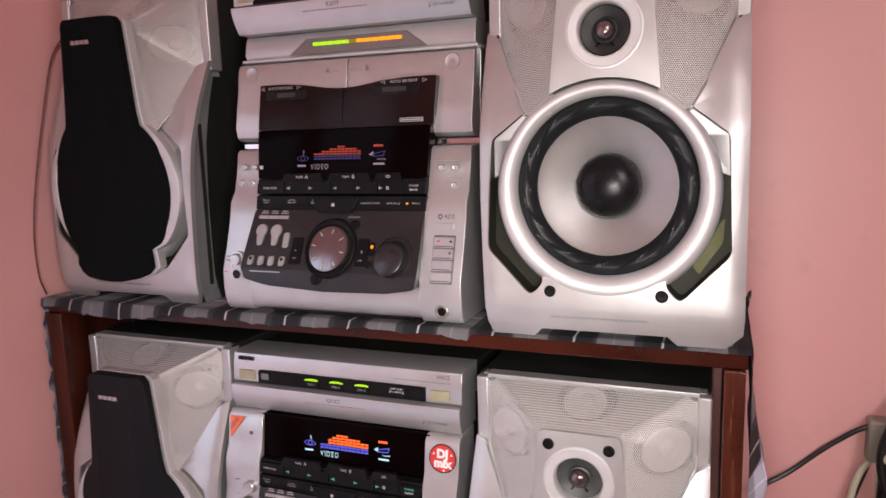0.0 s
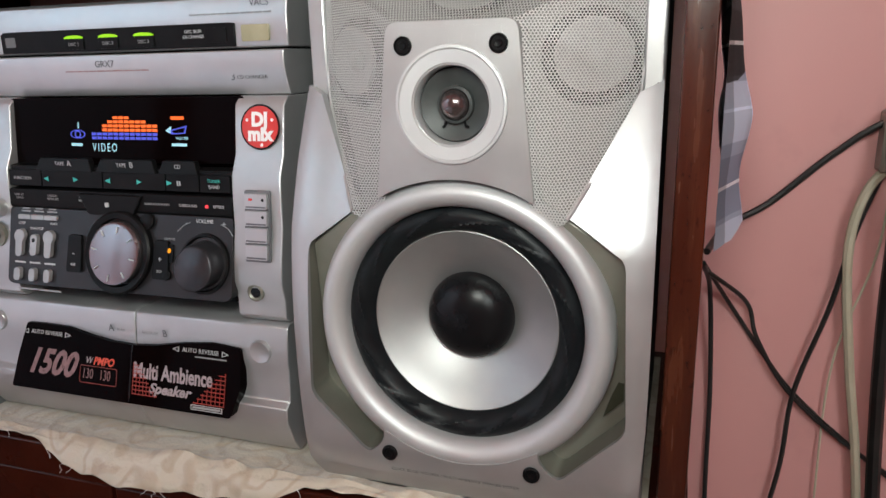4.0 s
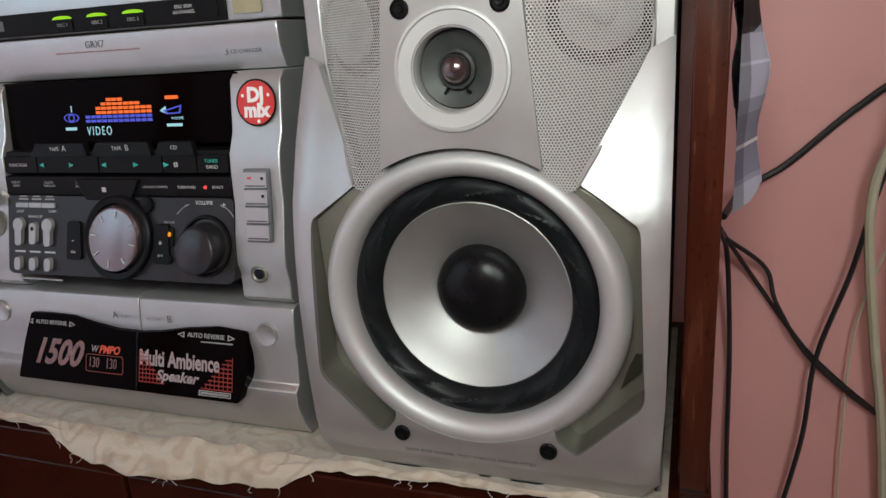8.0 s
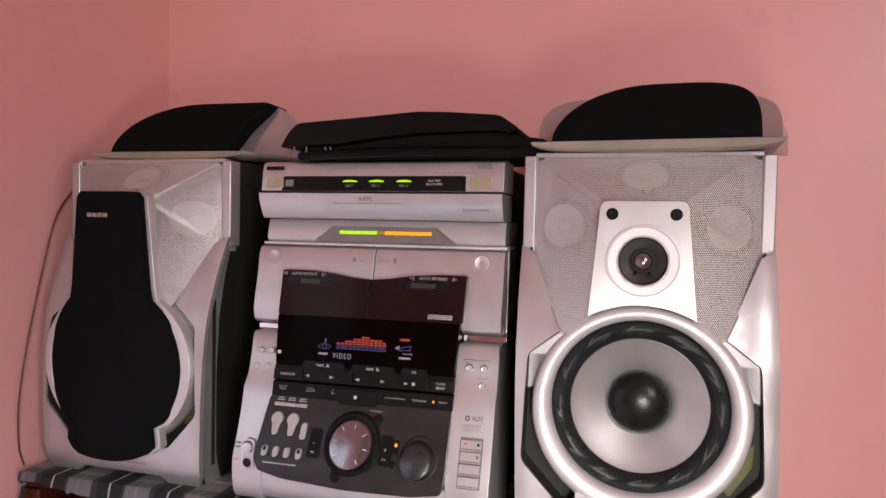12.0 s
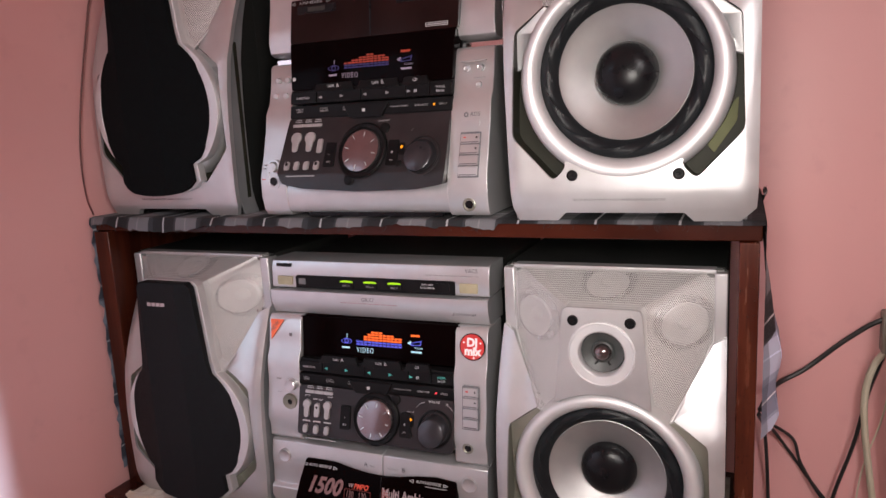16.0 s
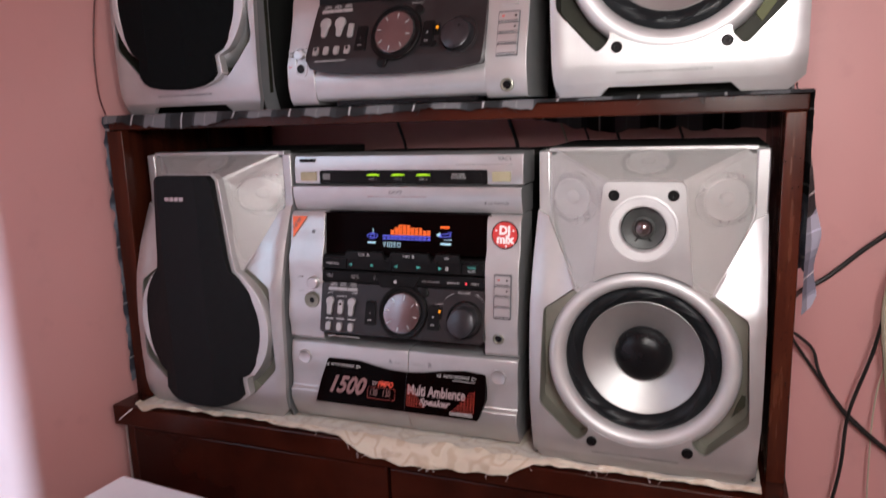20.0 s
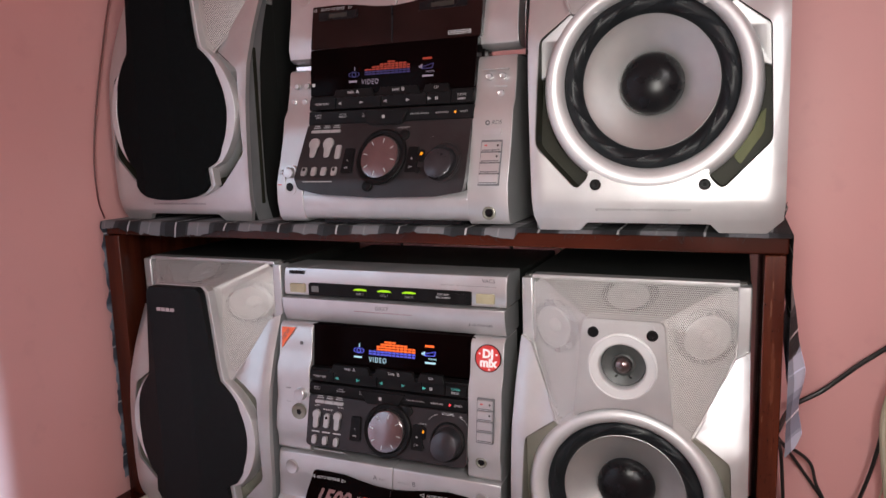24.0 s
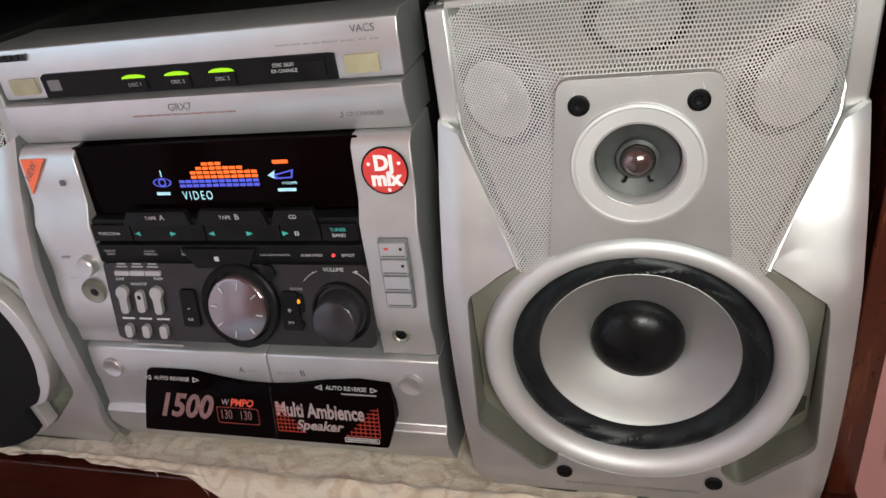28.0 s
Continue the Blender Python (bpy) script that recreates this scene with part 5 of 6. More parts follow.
    for a, b in ((0.001, 0.1523), (0.1531, 0.2790)):
        part("tape_door", prism_x(deck, a, b), SILVER, u, "silver tape deck door", bevel=0.0008)
    ghost_button(u, 0.0195, 0.0795, 0.0035)
    ghost_button(u, 0.2580, 0.0785, 0.0035)
    wo = rounded([(0.0400, 0.0325), (0.2385, 0.0325), (0.2450, 0.0520), (0.2450, 0.0620), (0.2435, 0.0795), (0.2200, 0.0815), (0.1950, 0.0790), (0.1720, 0.0752), (0.1525, 0.0735), (0.1330, 0.0740), (0.1120, 0.0770), (0.0920, 0.0810), (0.0700, 0.0815), (0.0515, 0.0812), (0.0450, 0.0580)], 0.002, 4)
    kk, k0, yw = 0.28, 0.034, -0.0116
    win = part("tape_window", sheared(plate(wo, [], -0.0115, 0.010), kk, k0), SMOKE, u, "black glossy tape window with printed lettering", bevel=0.0012)
    part("window_gap", sheared(box(0.1519, 0.1528, -0.0121, -0.0112, 0.034, 0.0735), kk, k0), CAP, win, smooth=0)
    lettering("print", "1500", 0.0255, 0.0535, yw, 0.0530, NUMERAL_PRINT, win, kk, k0, 'LEFT', "large silver numerals", 0.90, 0.44, bold=0.0008)
    lettering("print", "W", 0.0068, 0.1100, yw, 0.0588, SILVER_PRINT, win, kk, k0, 'LEFT', "", 0.9, 0.3)
    lettering("print", "PMPO", 0.0078, 0.1175, yw, 0.0588, LIT_PRINT, win, kk, k0, 'LEFT', "bright red print", 0.92, 0.3, bold=0.0002)
    part("print_frame", sheared(plate(rect(0.1055, 0.1400, 0.0425, 0.0552, 0.002), [rect(0.1060, 0.1395, 0.0430, 0.0547, 0.0018)], yw - 0.0002, yw), kk, k0), RED_DIM, win, smooth=0)
    for x in (0.1075, 0.1235):
        lettering("print", "130", 0.0105, x, yw, 0.0490, NUMERAL_PRINT, win, kk, k0, 'LEFT', "", 0.66, 0.1)
    lettering("print", "Multi Ambience", 0.0148, 0.1545, yw, 0.0562, SILVER_PRINT, win, kk, k0, 'LEFT', "silver and red advertising lettering", 0.72, 0.0, bold=0.0004)
    lettering("print", "Speaker", 0.0098, 0.1690, yw, 0.0452, SILVER_PRINT, win, kk, k0, 'LEFT', "", 1.12, 0.3, bold=0.0003)
    for a, b, tip in ((0.1545, 0.1760, -1), (0.2080, 0.2330, 1)):
        bm = bmesh.new()
        for i in range(8):
            z = 0.0395 + 0.0029 * i
            cut = (b - a) * 0.11 * i
            lo, hi = (a, b - cut) if tip < 0 else (a + cut, b)
            box(lo, hi, yw - 0.00015, yw, z, z + 0.0006, bm)
        for i in range(8):
            x = a + (b - a) * i / 7
            high = 0.0620 - 0.0215 * ((i / 7) if tip < 0 else (1 - i / 7))
            box(x - 0.00025, x + 0.00025, yw - 0.00012, yw, 0.0395, high, bm)
        part("red_grid_print", sheared(bm, kk, k0), RED_PRINT, win, smooth=0)
    for x in (0.0715, 0.2110):
        lettering("print", "AUTO REVERSE", 0.0042, x, yw, 0.0748, INK_WHITE, win, kk, k0, wide=1.06)
        for d in (-1, 1):
            e = x + d * 0.0180
            part("arrow_print", sheared(plate([(e, 0.0768), (e + d * 0.0055, 0.0748), (e, 0.0728)], [[(e + d * 0.0006, 0.0761), (e + d * 0.0042, 0.0748), (e + d * 0.0006, 0.0735)]], yw - 0.0002, yw), kk, k0), INK_WHITE, win, smooth=0)
    part("fine_print", sheared(box(0.2070, 0.2330, yw - 0.0002, yw, 0.0706, 0.0714), kk, k0), INK_DIM, win)
    part("mark_plate", sheared(plate(rect(0.2060, 0.2320, 0.0352, 0.0386), [rect(0.2065, 0.2315, 0.0356, 0.0382)], yw - 0.0002, yw), kk, k0), INK_WHITE, win, smooth=0)
    part("mark_print", sheared(box(0.2075, 0.2305, yw - 0.0002, yw, 0.0362, 0.0376), kk, k0), INK_DIM, win, smooth=0)
    lettering("print", "A", 0.0075, 0.1310, 0.0034, 0.0835, INK, u)
    lettering("print", "PLAY", 0.0032, 0.1400, 0.0034, 0.0828, INK_DIM, u)
    lettering("print", "B", 0.0075, 0.1790, 0.0034, 0.0835, INK, u)
    lettering("print", "REC/PLAY", 0.0032, 0.1660, 0.0034, 0.0828, INK_DIM, u)
    for x in (0.075, 0.090, 0.176, 0.192):
        part("peg", lathe([(0.0016, 0.008), (0.0014, 0.002), (0, 0.0015)], x, 0.0245, 12), INK, u)


UPPER_LEAN = [(0.0, 0.0), (0.05, 0.0), (0.08, 0.007), (0.11, 0.012), (0.135, 0.0155), (0.19, 0.017), (0.2445, 0.022), (0.2666, 0.024), (0.2668, 0.030), (0.2950, 0.033), (0.2955, 0.016), (0.3235, 0.010), (0.36, 0.012)]


def upper_unit():
    u = thing("stereo_system", "silver stereo with dim display and lit level bar atop the rack", "stereo", pose(0.010, 0.010, 0.968), group="compact stereo systems")
    part("housing", box(0.010, 0.277, 0.090, 0.262, 0.004, 0.352), CABINET, u, "dark metal housing", bevel=0.002)
    disc_deck(u, 0.3570, 0.3235, 0.2955, 0.034, "RX99", (0.1155, 0.1450, 0.1750), 0.028, 0.011)
    # level meter band
    band = part("meter_band", prism_x([(0.095, 0.2700), (0.095, 0.2950), (0.033, 0.2950), (0.031, 0.290), (0.029, 0.2755), (0.032, 0.2700)], 0.010, 0.2785), SILVER, u, "silver band with level lights", bevel=0.0006)
    part("meter_window", sheared(plate([(0.068, 0.2718), (0.228, 0.2718), (0.205, 0.2880), (0.088, 0.2880)], [], 0.0275, 0.032), 0.09, 0.272), surface("grey_meter_window", (0.16, 0.15, 0.15), (0.2, 0.19, 0.19), 0.3, 0.3), band, bevel=0.0008)
    for i in range(12):
        x = 0.0975 + i * 0.00865
        part("meter_light", plate(rect(x, x + 0.0083, 0.2798, 0.2834, 0.0012), [], 0.0268, 0.030), LIT_GREEN if i < 5 else LIT_FADING if i == 5 else LIT_YELLOW, band, "lit level segment", smooth=0)
    part("ledge", box(0.007, 0.2815, 0.0275, 0.08, 0.2668, 0.2700), SILVER_SATIN, u, bevel=0.0008)
    # tape deck
    deck = [(0.095, 0.1790), (0.095, 0.2665), (0.040, 0.2665), (0.033, 0.2640), (0.030, 0.2560), (0.029, 0.2350), (0.026, 0.2150), (0.024, 0.1960), (0.027, 0.1850), (0.033, 0.1815)]
    for a, b in ((0.004, 0.1402), (0.1412, 0.2795)):
        part("tape_door", prism_x(deck, a, b), SILVER_PALE, u, "silver tape deck door", bevel=0.0008)
    ghost_button(u, 0.0225, 0.2535, 0.0305, 0.0085)
    ghost_button(u, 0.2570, 0.2535, 0.0305, 0.0085)
    wo = rounded([(0.0385, 0.1930), (0.2420, 0.1930), (0.2440, 0.2405), (0.2150, 0.2405), (0.1850, 0.2385), (0.1600, 0.2345), (0.1405, 0.2330), (0.1200, 0.2345), (0.0950, 0.2385), (0.0700, 0.2405), (0.0400, 0.2405)], 0.002, 3)
    win = part("tape_window", sheared(plate(wo, [], 0.0175, 0.030), 0.06, 0.193), SMOKE_WINDOW, u, "smoked brown tape window", bevel=0.0012)
    part("window_gap", box(0.1400, 0.1412, 0.0172, 0.0190, 0.194, 0.2335), CAP, win, smooth=0)
    for a, b in ((0.048, 0.098), (0.172, 0.226)):
        part("tape_slot", sheared(box(a, b, 0.0170, 0.0176, 0.2245, 0.2335), 0.06, 0.193), CAP, win, smooth=0)
        part("reel_mark", sheared(box(a + 0.014, b - 0.014, 0.0167, 0.0171, 0.2268, 0.2315), 0.06, 0.193), surface("dim_olive", (0.020, 0.019, 0.015), (0.028, 0.027, 0.021), 0.4), win, smooth=0)
    for x in (0.0655, 0.2090):
        lettering("print", "AUTO REVERSE", 0.0044, x, 0.0174, 0.2365, INK_DIM, win, 0.06, 0.193)
        for d in (-1, 1):
            e = x + d * 0.0205
            part("arrow_print", sheared(plate([(e, 0.2385), (e + d * 0.005, 0.2365), (e, 0.2345)], [[(e + d * 0.0006, 0.2378), (e + d * 0.0038, 0.2365), (e + d * 0.0006, 0.2352)]], 0.0172, 0.0175), 0.06, 0.193), INK_DIM, win, smooth=0)
    part("mark_plate", sheared(plate(rect(0.2060, 0.2310, 0.1965, 0.2005), [rect(0.2066, 0.2304, 0.1970, 0.2000)], 0.0171, 0.0175), 0.06, 0.193), INK_WHITE, win, smooth=0)
    part("mark_print", sheared(box(0.2075, 0.2295, 0.0171, 0.0175, 0.1978, 0.1992), 0.06, 0.193), INK_DIM, win, smooth=0)
    lettering("print", "A", 0.0075, 0.1180, 0.0290, 0.2525, INK, u)
    lettering("print", "PLAY", 0.0034, 0.1275, 0.0290, 0.2518, INK_DIM, u)
    lettering("print", "B", 0.0075, 0.1640, 0.0290, 0.2525, INK, u)
    lettering("print", "REC/PLAY", 0.0034, 0.1510, 0.0290, 0.2518, INK_DIM, u)
    for x0, x1 in ((0.0025, 0.038), (0.2385, 0.2835)):
        part("ledge", box(x0, x1, 0.0400, 0.08, 0.1728, 0.1795), CHROME, u, "shiny silver ledge", bevel=0.001)
    part("side_rail", box(0.2805, 0.2817, 0.0440, 0.0460, 0.1795, 0.2666), CHROME, u, "thin bright rail beside the tape deck")
    # columns and foot
    flank = [(0.095, 0.003), (0.095, 0.1725), (0.026, 0.1725), (0.022, 0.169), (0.019, 0.150), (0.014, 0.128), (0.0075, 0.117), (0.006, 0.095), (0.003, 0.070), (-0.0015, 0.045), (-0.002, 0.025), (0.001, 0.010), (0.006, 0.003)]
    left = part("side_column", prism_x(flank, 0.0065, 0.041), SILVER, u, "silver side column", bevel=0.0008)
    right = part("side_column", prism_x(flank, 0.2365, 0.2795), SILVER, u, "silver side column", bevel=0.0008)
    part("front_foot", prism_x([(0.095, 0.006), (0.095, 0.052), (0.008, 0.046), (-0.001, 0.034), (-0.0012, 0.022), (0.002, 0.009), (0.006, 0.006)], 0.0405, 0.237), SILVER, u, "silver lower front", bevel=0.0008)
    part("foot_shadow_gap", box(0.06, 0.225, 0.010, 0.07, 0.001, 0.0062), CAP, u)
    part("chassis", box(0.038, 0.24, 0.036, 0.07, 0.05, 0.195), BLACK, u)
    glass = part("display_window", sheared(plate(rounded([(0.0405, 0.1415), (0.2365, 0.1415), (0.2395, 0.1928), (0.0385, 0.1928)], 0.002, 3), [], 0.0105, 0.03), 0.13, 0.141), SMOKE, u, "dark red-brown glossy display window", bevel=0.001)
    y = 0.0128
    bars(glass, 0.1090, 0.1610, [3, 3, 4, 4, 5, 5, 6, 6, 5, 5, 5, 4], 0.0046, 0.0024, y, VFD_BLUE_DIM, VFD_ORANGE_DIM)
    lettering("display_word", "VIDEO", 0.0080, 0.1160, y - 0.0004, 0.1535, VFD_WHITE_DIM, glass, wide=0.72, spread=1.35)
    display_icons(glass, 0.0955, 0.1625, y, VFD_WHITE_DIM, VFD_BLUE_DIM, VFD_ORANGE_DIM)
    settle_on(glass, y, 0.0103, 0.13, 0.141)
    part("remote_eye", box(0.0425, 0.0460, 0.0112, 0.014, 0.1520, 0.1555), INK_WHITE, glass, smooth=0)
    transport(u, 0.0405, 0.2370, (0.1255, 0.1410), (0.1095, 0.1245), 0.0085, 0.0050, "yellow")
    control_panel(u, 0.0400, 0.2365, 0.0490, 0.1095, 0.0065, -0.010, dict(
        knob=(0.1405, 0.0735), vol=(0.2105, 0.0665), led=(0.1860, 0.0745), strip=(0.0530, 0.1020),
        top_row=[(0.0540, 0.0845, 0.0063), (0.0720, 0.0845, 0.0063), (0.0860, 0.0795, 0)], low_row=[(0.0475, 0.0590), (0.0600, 0.0590), (0.0725, 0.0590), (0.0855, 0.0590)]), True)
    key_stack(right, 0.2495, 0.2695, 0.0435, 0.0860, -0.0025, 0.17)
    part("rds_key", sheared(plate(rect(0.2500, 0.2685, 0.0930, 0.0985, 0.001), [], 0.0035, 0.008), 0.05, 0.095), SILVER_PALE, right, bevel=0.0006)
    lettering("print", "RDS", 0.0060, 0.2630, 0.0058, 0.1045, INK, right, slant=0.2)
    part("rds_mark", lathe([(0.0026, 0.0060), (0.0018, 0.0056), (0.0012, 0.0060)], 0.2535, 0.1045, 20), INK, right)
    for x, z in ((0.2510, 0.1510), (0.2660, 0.1510), (0.2640, 0.1340)):
        part("round_key", lathe([(0.0034, 0.018), (0.0034, 0.0140), (0.0026, 0.0132), (0, 0.0142)], x, z, 24), SILVER_PALE, right, "small round pale key")
        part("fine_print", box(x - 0.006, x + 0.006, 0.0155, 0.018, z + 0.0065, z + 0.0075), INK_DIM, right)
    for x, z in ((0.0195, 0.1540), (0.0330, 0.1540), (0.0155, 0.1370), (0.0290, 0.1370)):
        part("round_key", lathe([(0.0034, 0.018), (0.0034, 0.0140), (0.0026, 0.0132), (0, 0.0142)], x, z, 24), SILVER_PALE, left, "small round pale key")
    socket(right, "headphone_socket", 0.2590, 0.0150, 0.0, 0.0070)
    cup = part("mic_recess", plate(rounded(rect(0.0165, 0.0325, 0.0330, 0.0660), 0.0075, 6), [rounded(rect(0.0185, 0.0305, 0.0350, 0.0640), 0.0058, 6)], -0.0025, 0.004), SILVER_PALE, left, "oval microphone recess", bevel=0.0006)
    part("mic_knob", lathe([(0.0058, 0.001), (0.0054, -0.0055), (0, -0.0065)], 0.0245, 0.0575, 26), SILVER_PALE, cup)
    part("mic_hole", lathe([(0.0048, -0.0024), (0, -0.0023)], 0.0245, 0.0420, 20), CAP, cup)
    for z in (0.060, 0.056, 0.044):
        part("fine_print", box(0.0085, 0.0135, -0.0022, 0.002, z, z + 0.0009), STICKER_RED if z < 0.05 else INK_DIM, left)
    # the front leans back towards the tape doors, and the level band sits deepest
    for ob in u.children_recursive:
        if ob.type == 'MESH' and not ob.name.startswith("housing"):
            for v in ob.data.vertices:
                v.co.y += level(UPPER_LEAN, v.co.z)


lower_unit()
upper_unit()


# ---------------------------------------------------------------- cloths
def sheet(rows, uv):
    """A cloth from rows of points; uv gives each point's place on the flat cloth."""
    bm = bmesh.new()
    lay = bm.loops.layers.uv.new("cloth")
    grid = [[bm.verts.new(p) for p in row] for row in rows]
    at = {}
    for i, row in enumerate(grid):
        for j, v in enumerate(row):
            at[v] = uv[i][j]
    for i in range(len(grid) - 1):
        for j in range(len(grid[0]) - 1):
            f = bm.faces.new((grid[i][j], grid[i][j + 1], grid[i + 1][j + 1], grid[i + 1][j]))
            for lp in f.loops:
                lp[lay].uv = at[lp.vert]
    return bm


def wob(x, s, seed):
    return noise.noise((x * s, seed * 7.3, seed * 1.7))


def plaid_cloth():
    """The cloth on the rack: flat on top, drooping a little in front, longer at the back and at both ends."""
    t = thing("plaid_cloth", "frayed grey, black and white plaid cloth spread over the rack", "cloth")
    n = 150
    xs = [RACK_L - 0.002 + (RACK_R - RACK_L + 0.004) * i / (n - 1) for i in range(n)]

    def front(x):
        f = 0.0075 + 0.006 * wob(x, 9, 1) + 0.004 * wob(x, 60, 2) + 0.002 * wob(x, 200, 3)
        f += 0.010 * max(0, 1 - abs(x + 0.15) / 0.10)
        return max(0.0012, f - (0.008 if x > 0.30 else 0))

    def back(x):
        return 0.010 + 0.028 * min(1.0, max(0.0, (x - 0.13) / 0.20)) + 0.010 * wob(x, 11, 4) + 0.005 * wob(x, 70, 5) - (0.012 if x < -0.13 or 0.05 < x < 0.13 else 0)
    rows, uv = [], []
    zt = TOP + 0.0028
    cols = [("f", 1.0), ("f", 0.66), ("f", 0.33), ("e", 0)] + [("t", k / 10) for k in range(11)] + [("b", 0.3), ("b", 0.6), ("b", 1.0)]
    for kind, s in cols:
        row, urow = [], []
        for x in xs:
            ruck = 0.0009 * wob(x, 30, 6)
            if kind == "f":
                d = front(x) * s
                p, v = (x, TOP_FRONT - 0.0045 - 0.003 * s * (1 + wob(x, 25, 7)), zt - 0.002 - d), -d
            elif kind == "e":
                p, v = (x, TOP_FRONT - 0.0025, zt - 0.0002), 0.0
            elif kind == "t":
                y = TOP_FRONT - 0.0005 + (RACK_BACK - TOP_FRONT + 0.001) * s
                p, v = (x, y, zt + ruck * 0.6), y
            else:
                d = max(0.0015, back(x)) * s
                p, v = (x, RACK_BACK + 0.0025 + 0.002 * s, zt - 0.003 - d), RACK_BACK + d
            row.append(p), urow.append((x, v))
        rows.append(row), uv.append(urow)
    part("cloth_top", sheet(rows, uv), PLAID, t, smooth=60)
    for side, x0, sgn, deep in ((0, RACK_L, -1, 0.34), (1, RACK_R, 1, 0.20)):
        rows, uv = [], []
        for i in range(44):
            s = i / 43
            row, urow = [], []
            for j in range(34):
                y = TOP_FRONT - 0.003 + (RACK_BACK - TOP_FRONT + 0.002) * j / 33
                fall = deep * (1 + 0.10 * wob(y, 25, 8 + side) + 0.05 * wob(y, 140, 10 + side)) if side == 0 else (deep + 0.012 * wob(y, 40, 9) - 0.03 * (j / 33))
                d = fall * s
                away = 0.0040 + 0.006 * s * (1 + wob(y, 20, 12)) * (1 if side == 0 else 2.4) + 0.0025 * math.sin(y * 70 + s * 6) * s + 0.003 * wob(s, 14, 13 + side) * s
                if side == 1:
                    away = 0.003 + 0.016 * min(1.0, max(0.0, s - 0.18) / 0.5) * min(1.0, j / 5) * (1 + 0.25 * wob(s, 6, 18)) * (1.0 if j < 14 else 0.6)
                edge_in = 0.006 * wob(s, 40, 15) if j == 0 else 0
                limit = 0.0125 if side == 0 else 0.022
                row.append((x0 + sgn * min(limit, away), y + edge_in, zt - 0.001 - d))
                urow.append((d, y))
            rows.append(row), uv.append(urow)
        if side == 0:
            part("cloth_drop", sheet(rows, uv), PLAID_BLUE, t, "hanging end with a frayed edge", smooth=60)
        else:
            part("cloth_drop", sheet(rows[:25], uv[:25]), PLAID, t, "dark ragged upper part of the hanging end", smooth=60)
            part("cloth_drop", sheet(rows[24:], uv[24:]), PLAID_PALE, t, "pale blue lower part of the hanging end", smooth=60)
    # torn corner standing up at the rack's end
    rows, uv = [], []
    for i in range(9):
        s = i / 8
        half = 0.030 * (1 - s) ** 0.8 + 0.003
        rows.append([(RACK_R + 0.001 + 0.0075 * s + 0.003 * math.sin(5 * s) + 0.002 * j, 0.195 + half * j + 0.006 * wob(s, 9, 31 + j), zt - 0.004 + 0.014 * s + 0.003 * wob(j, 3, 32)) for j in (-1, -0.4, 0.3, 1)])
        uv.append([(0.03 * s, 0.02 * j) for j in (-1, -0.4, 0.3, 1)])
    part("torn_corner", sheet(rows, uv), PLAID, t, "dark torn corner of the cloth", smooth=60)
    # stray threads on the front hem
    rnd = random.Random(4)
    bm = bmesh.new()
    for _ in range(70):
        x = rnd.uniform(RACK_L + 0.01, RACK_R - 0.01)
        z = zt - 0.002 - front(x)
        l = rnd.uniform(0.002, 0.007)
        tube([(x, TOP_FRONT - 0.0095, z + 0.001), (x + rnd.uniform(-0.002, 0.002), TOP_FRONT - 0.010, z - l * 0.5), (x + rnd.uniform(-0.004, 0.004), TOP_FRONT - 0.0095, z - l)], 0.00022, 4, bm, 3)
    tagged(part("fringe", bm, PLAID, t, "loose threads on the hem"), kind="stuff")


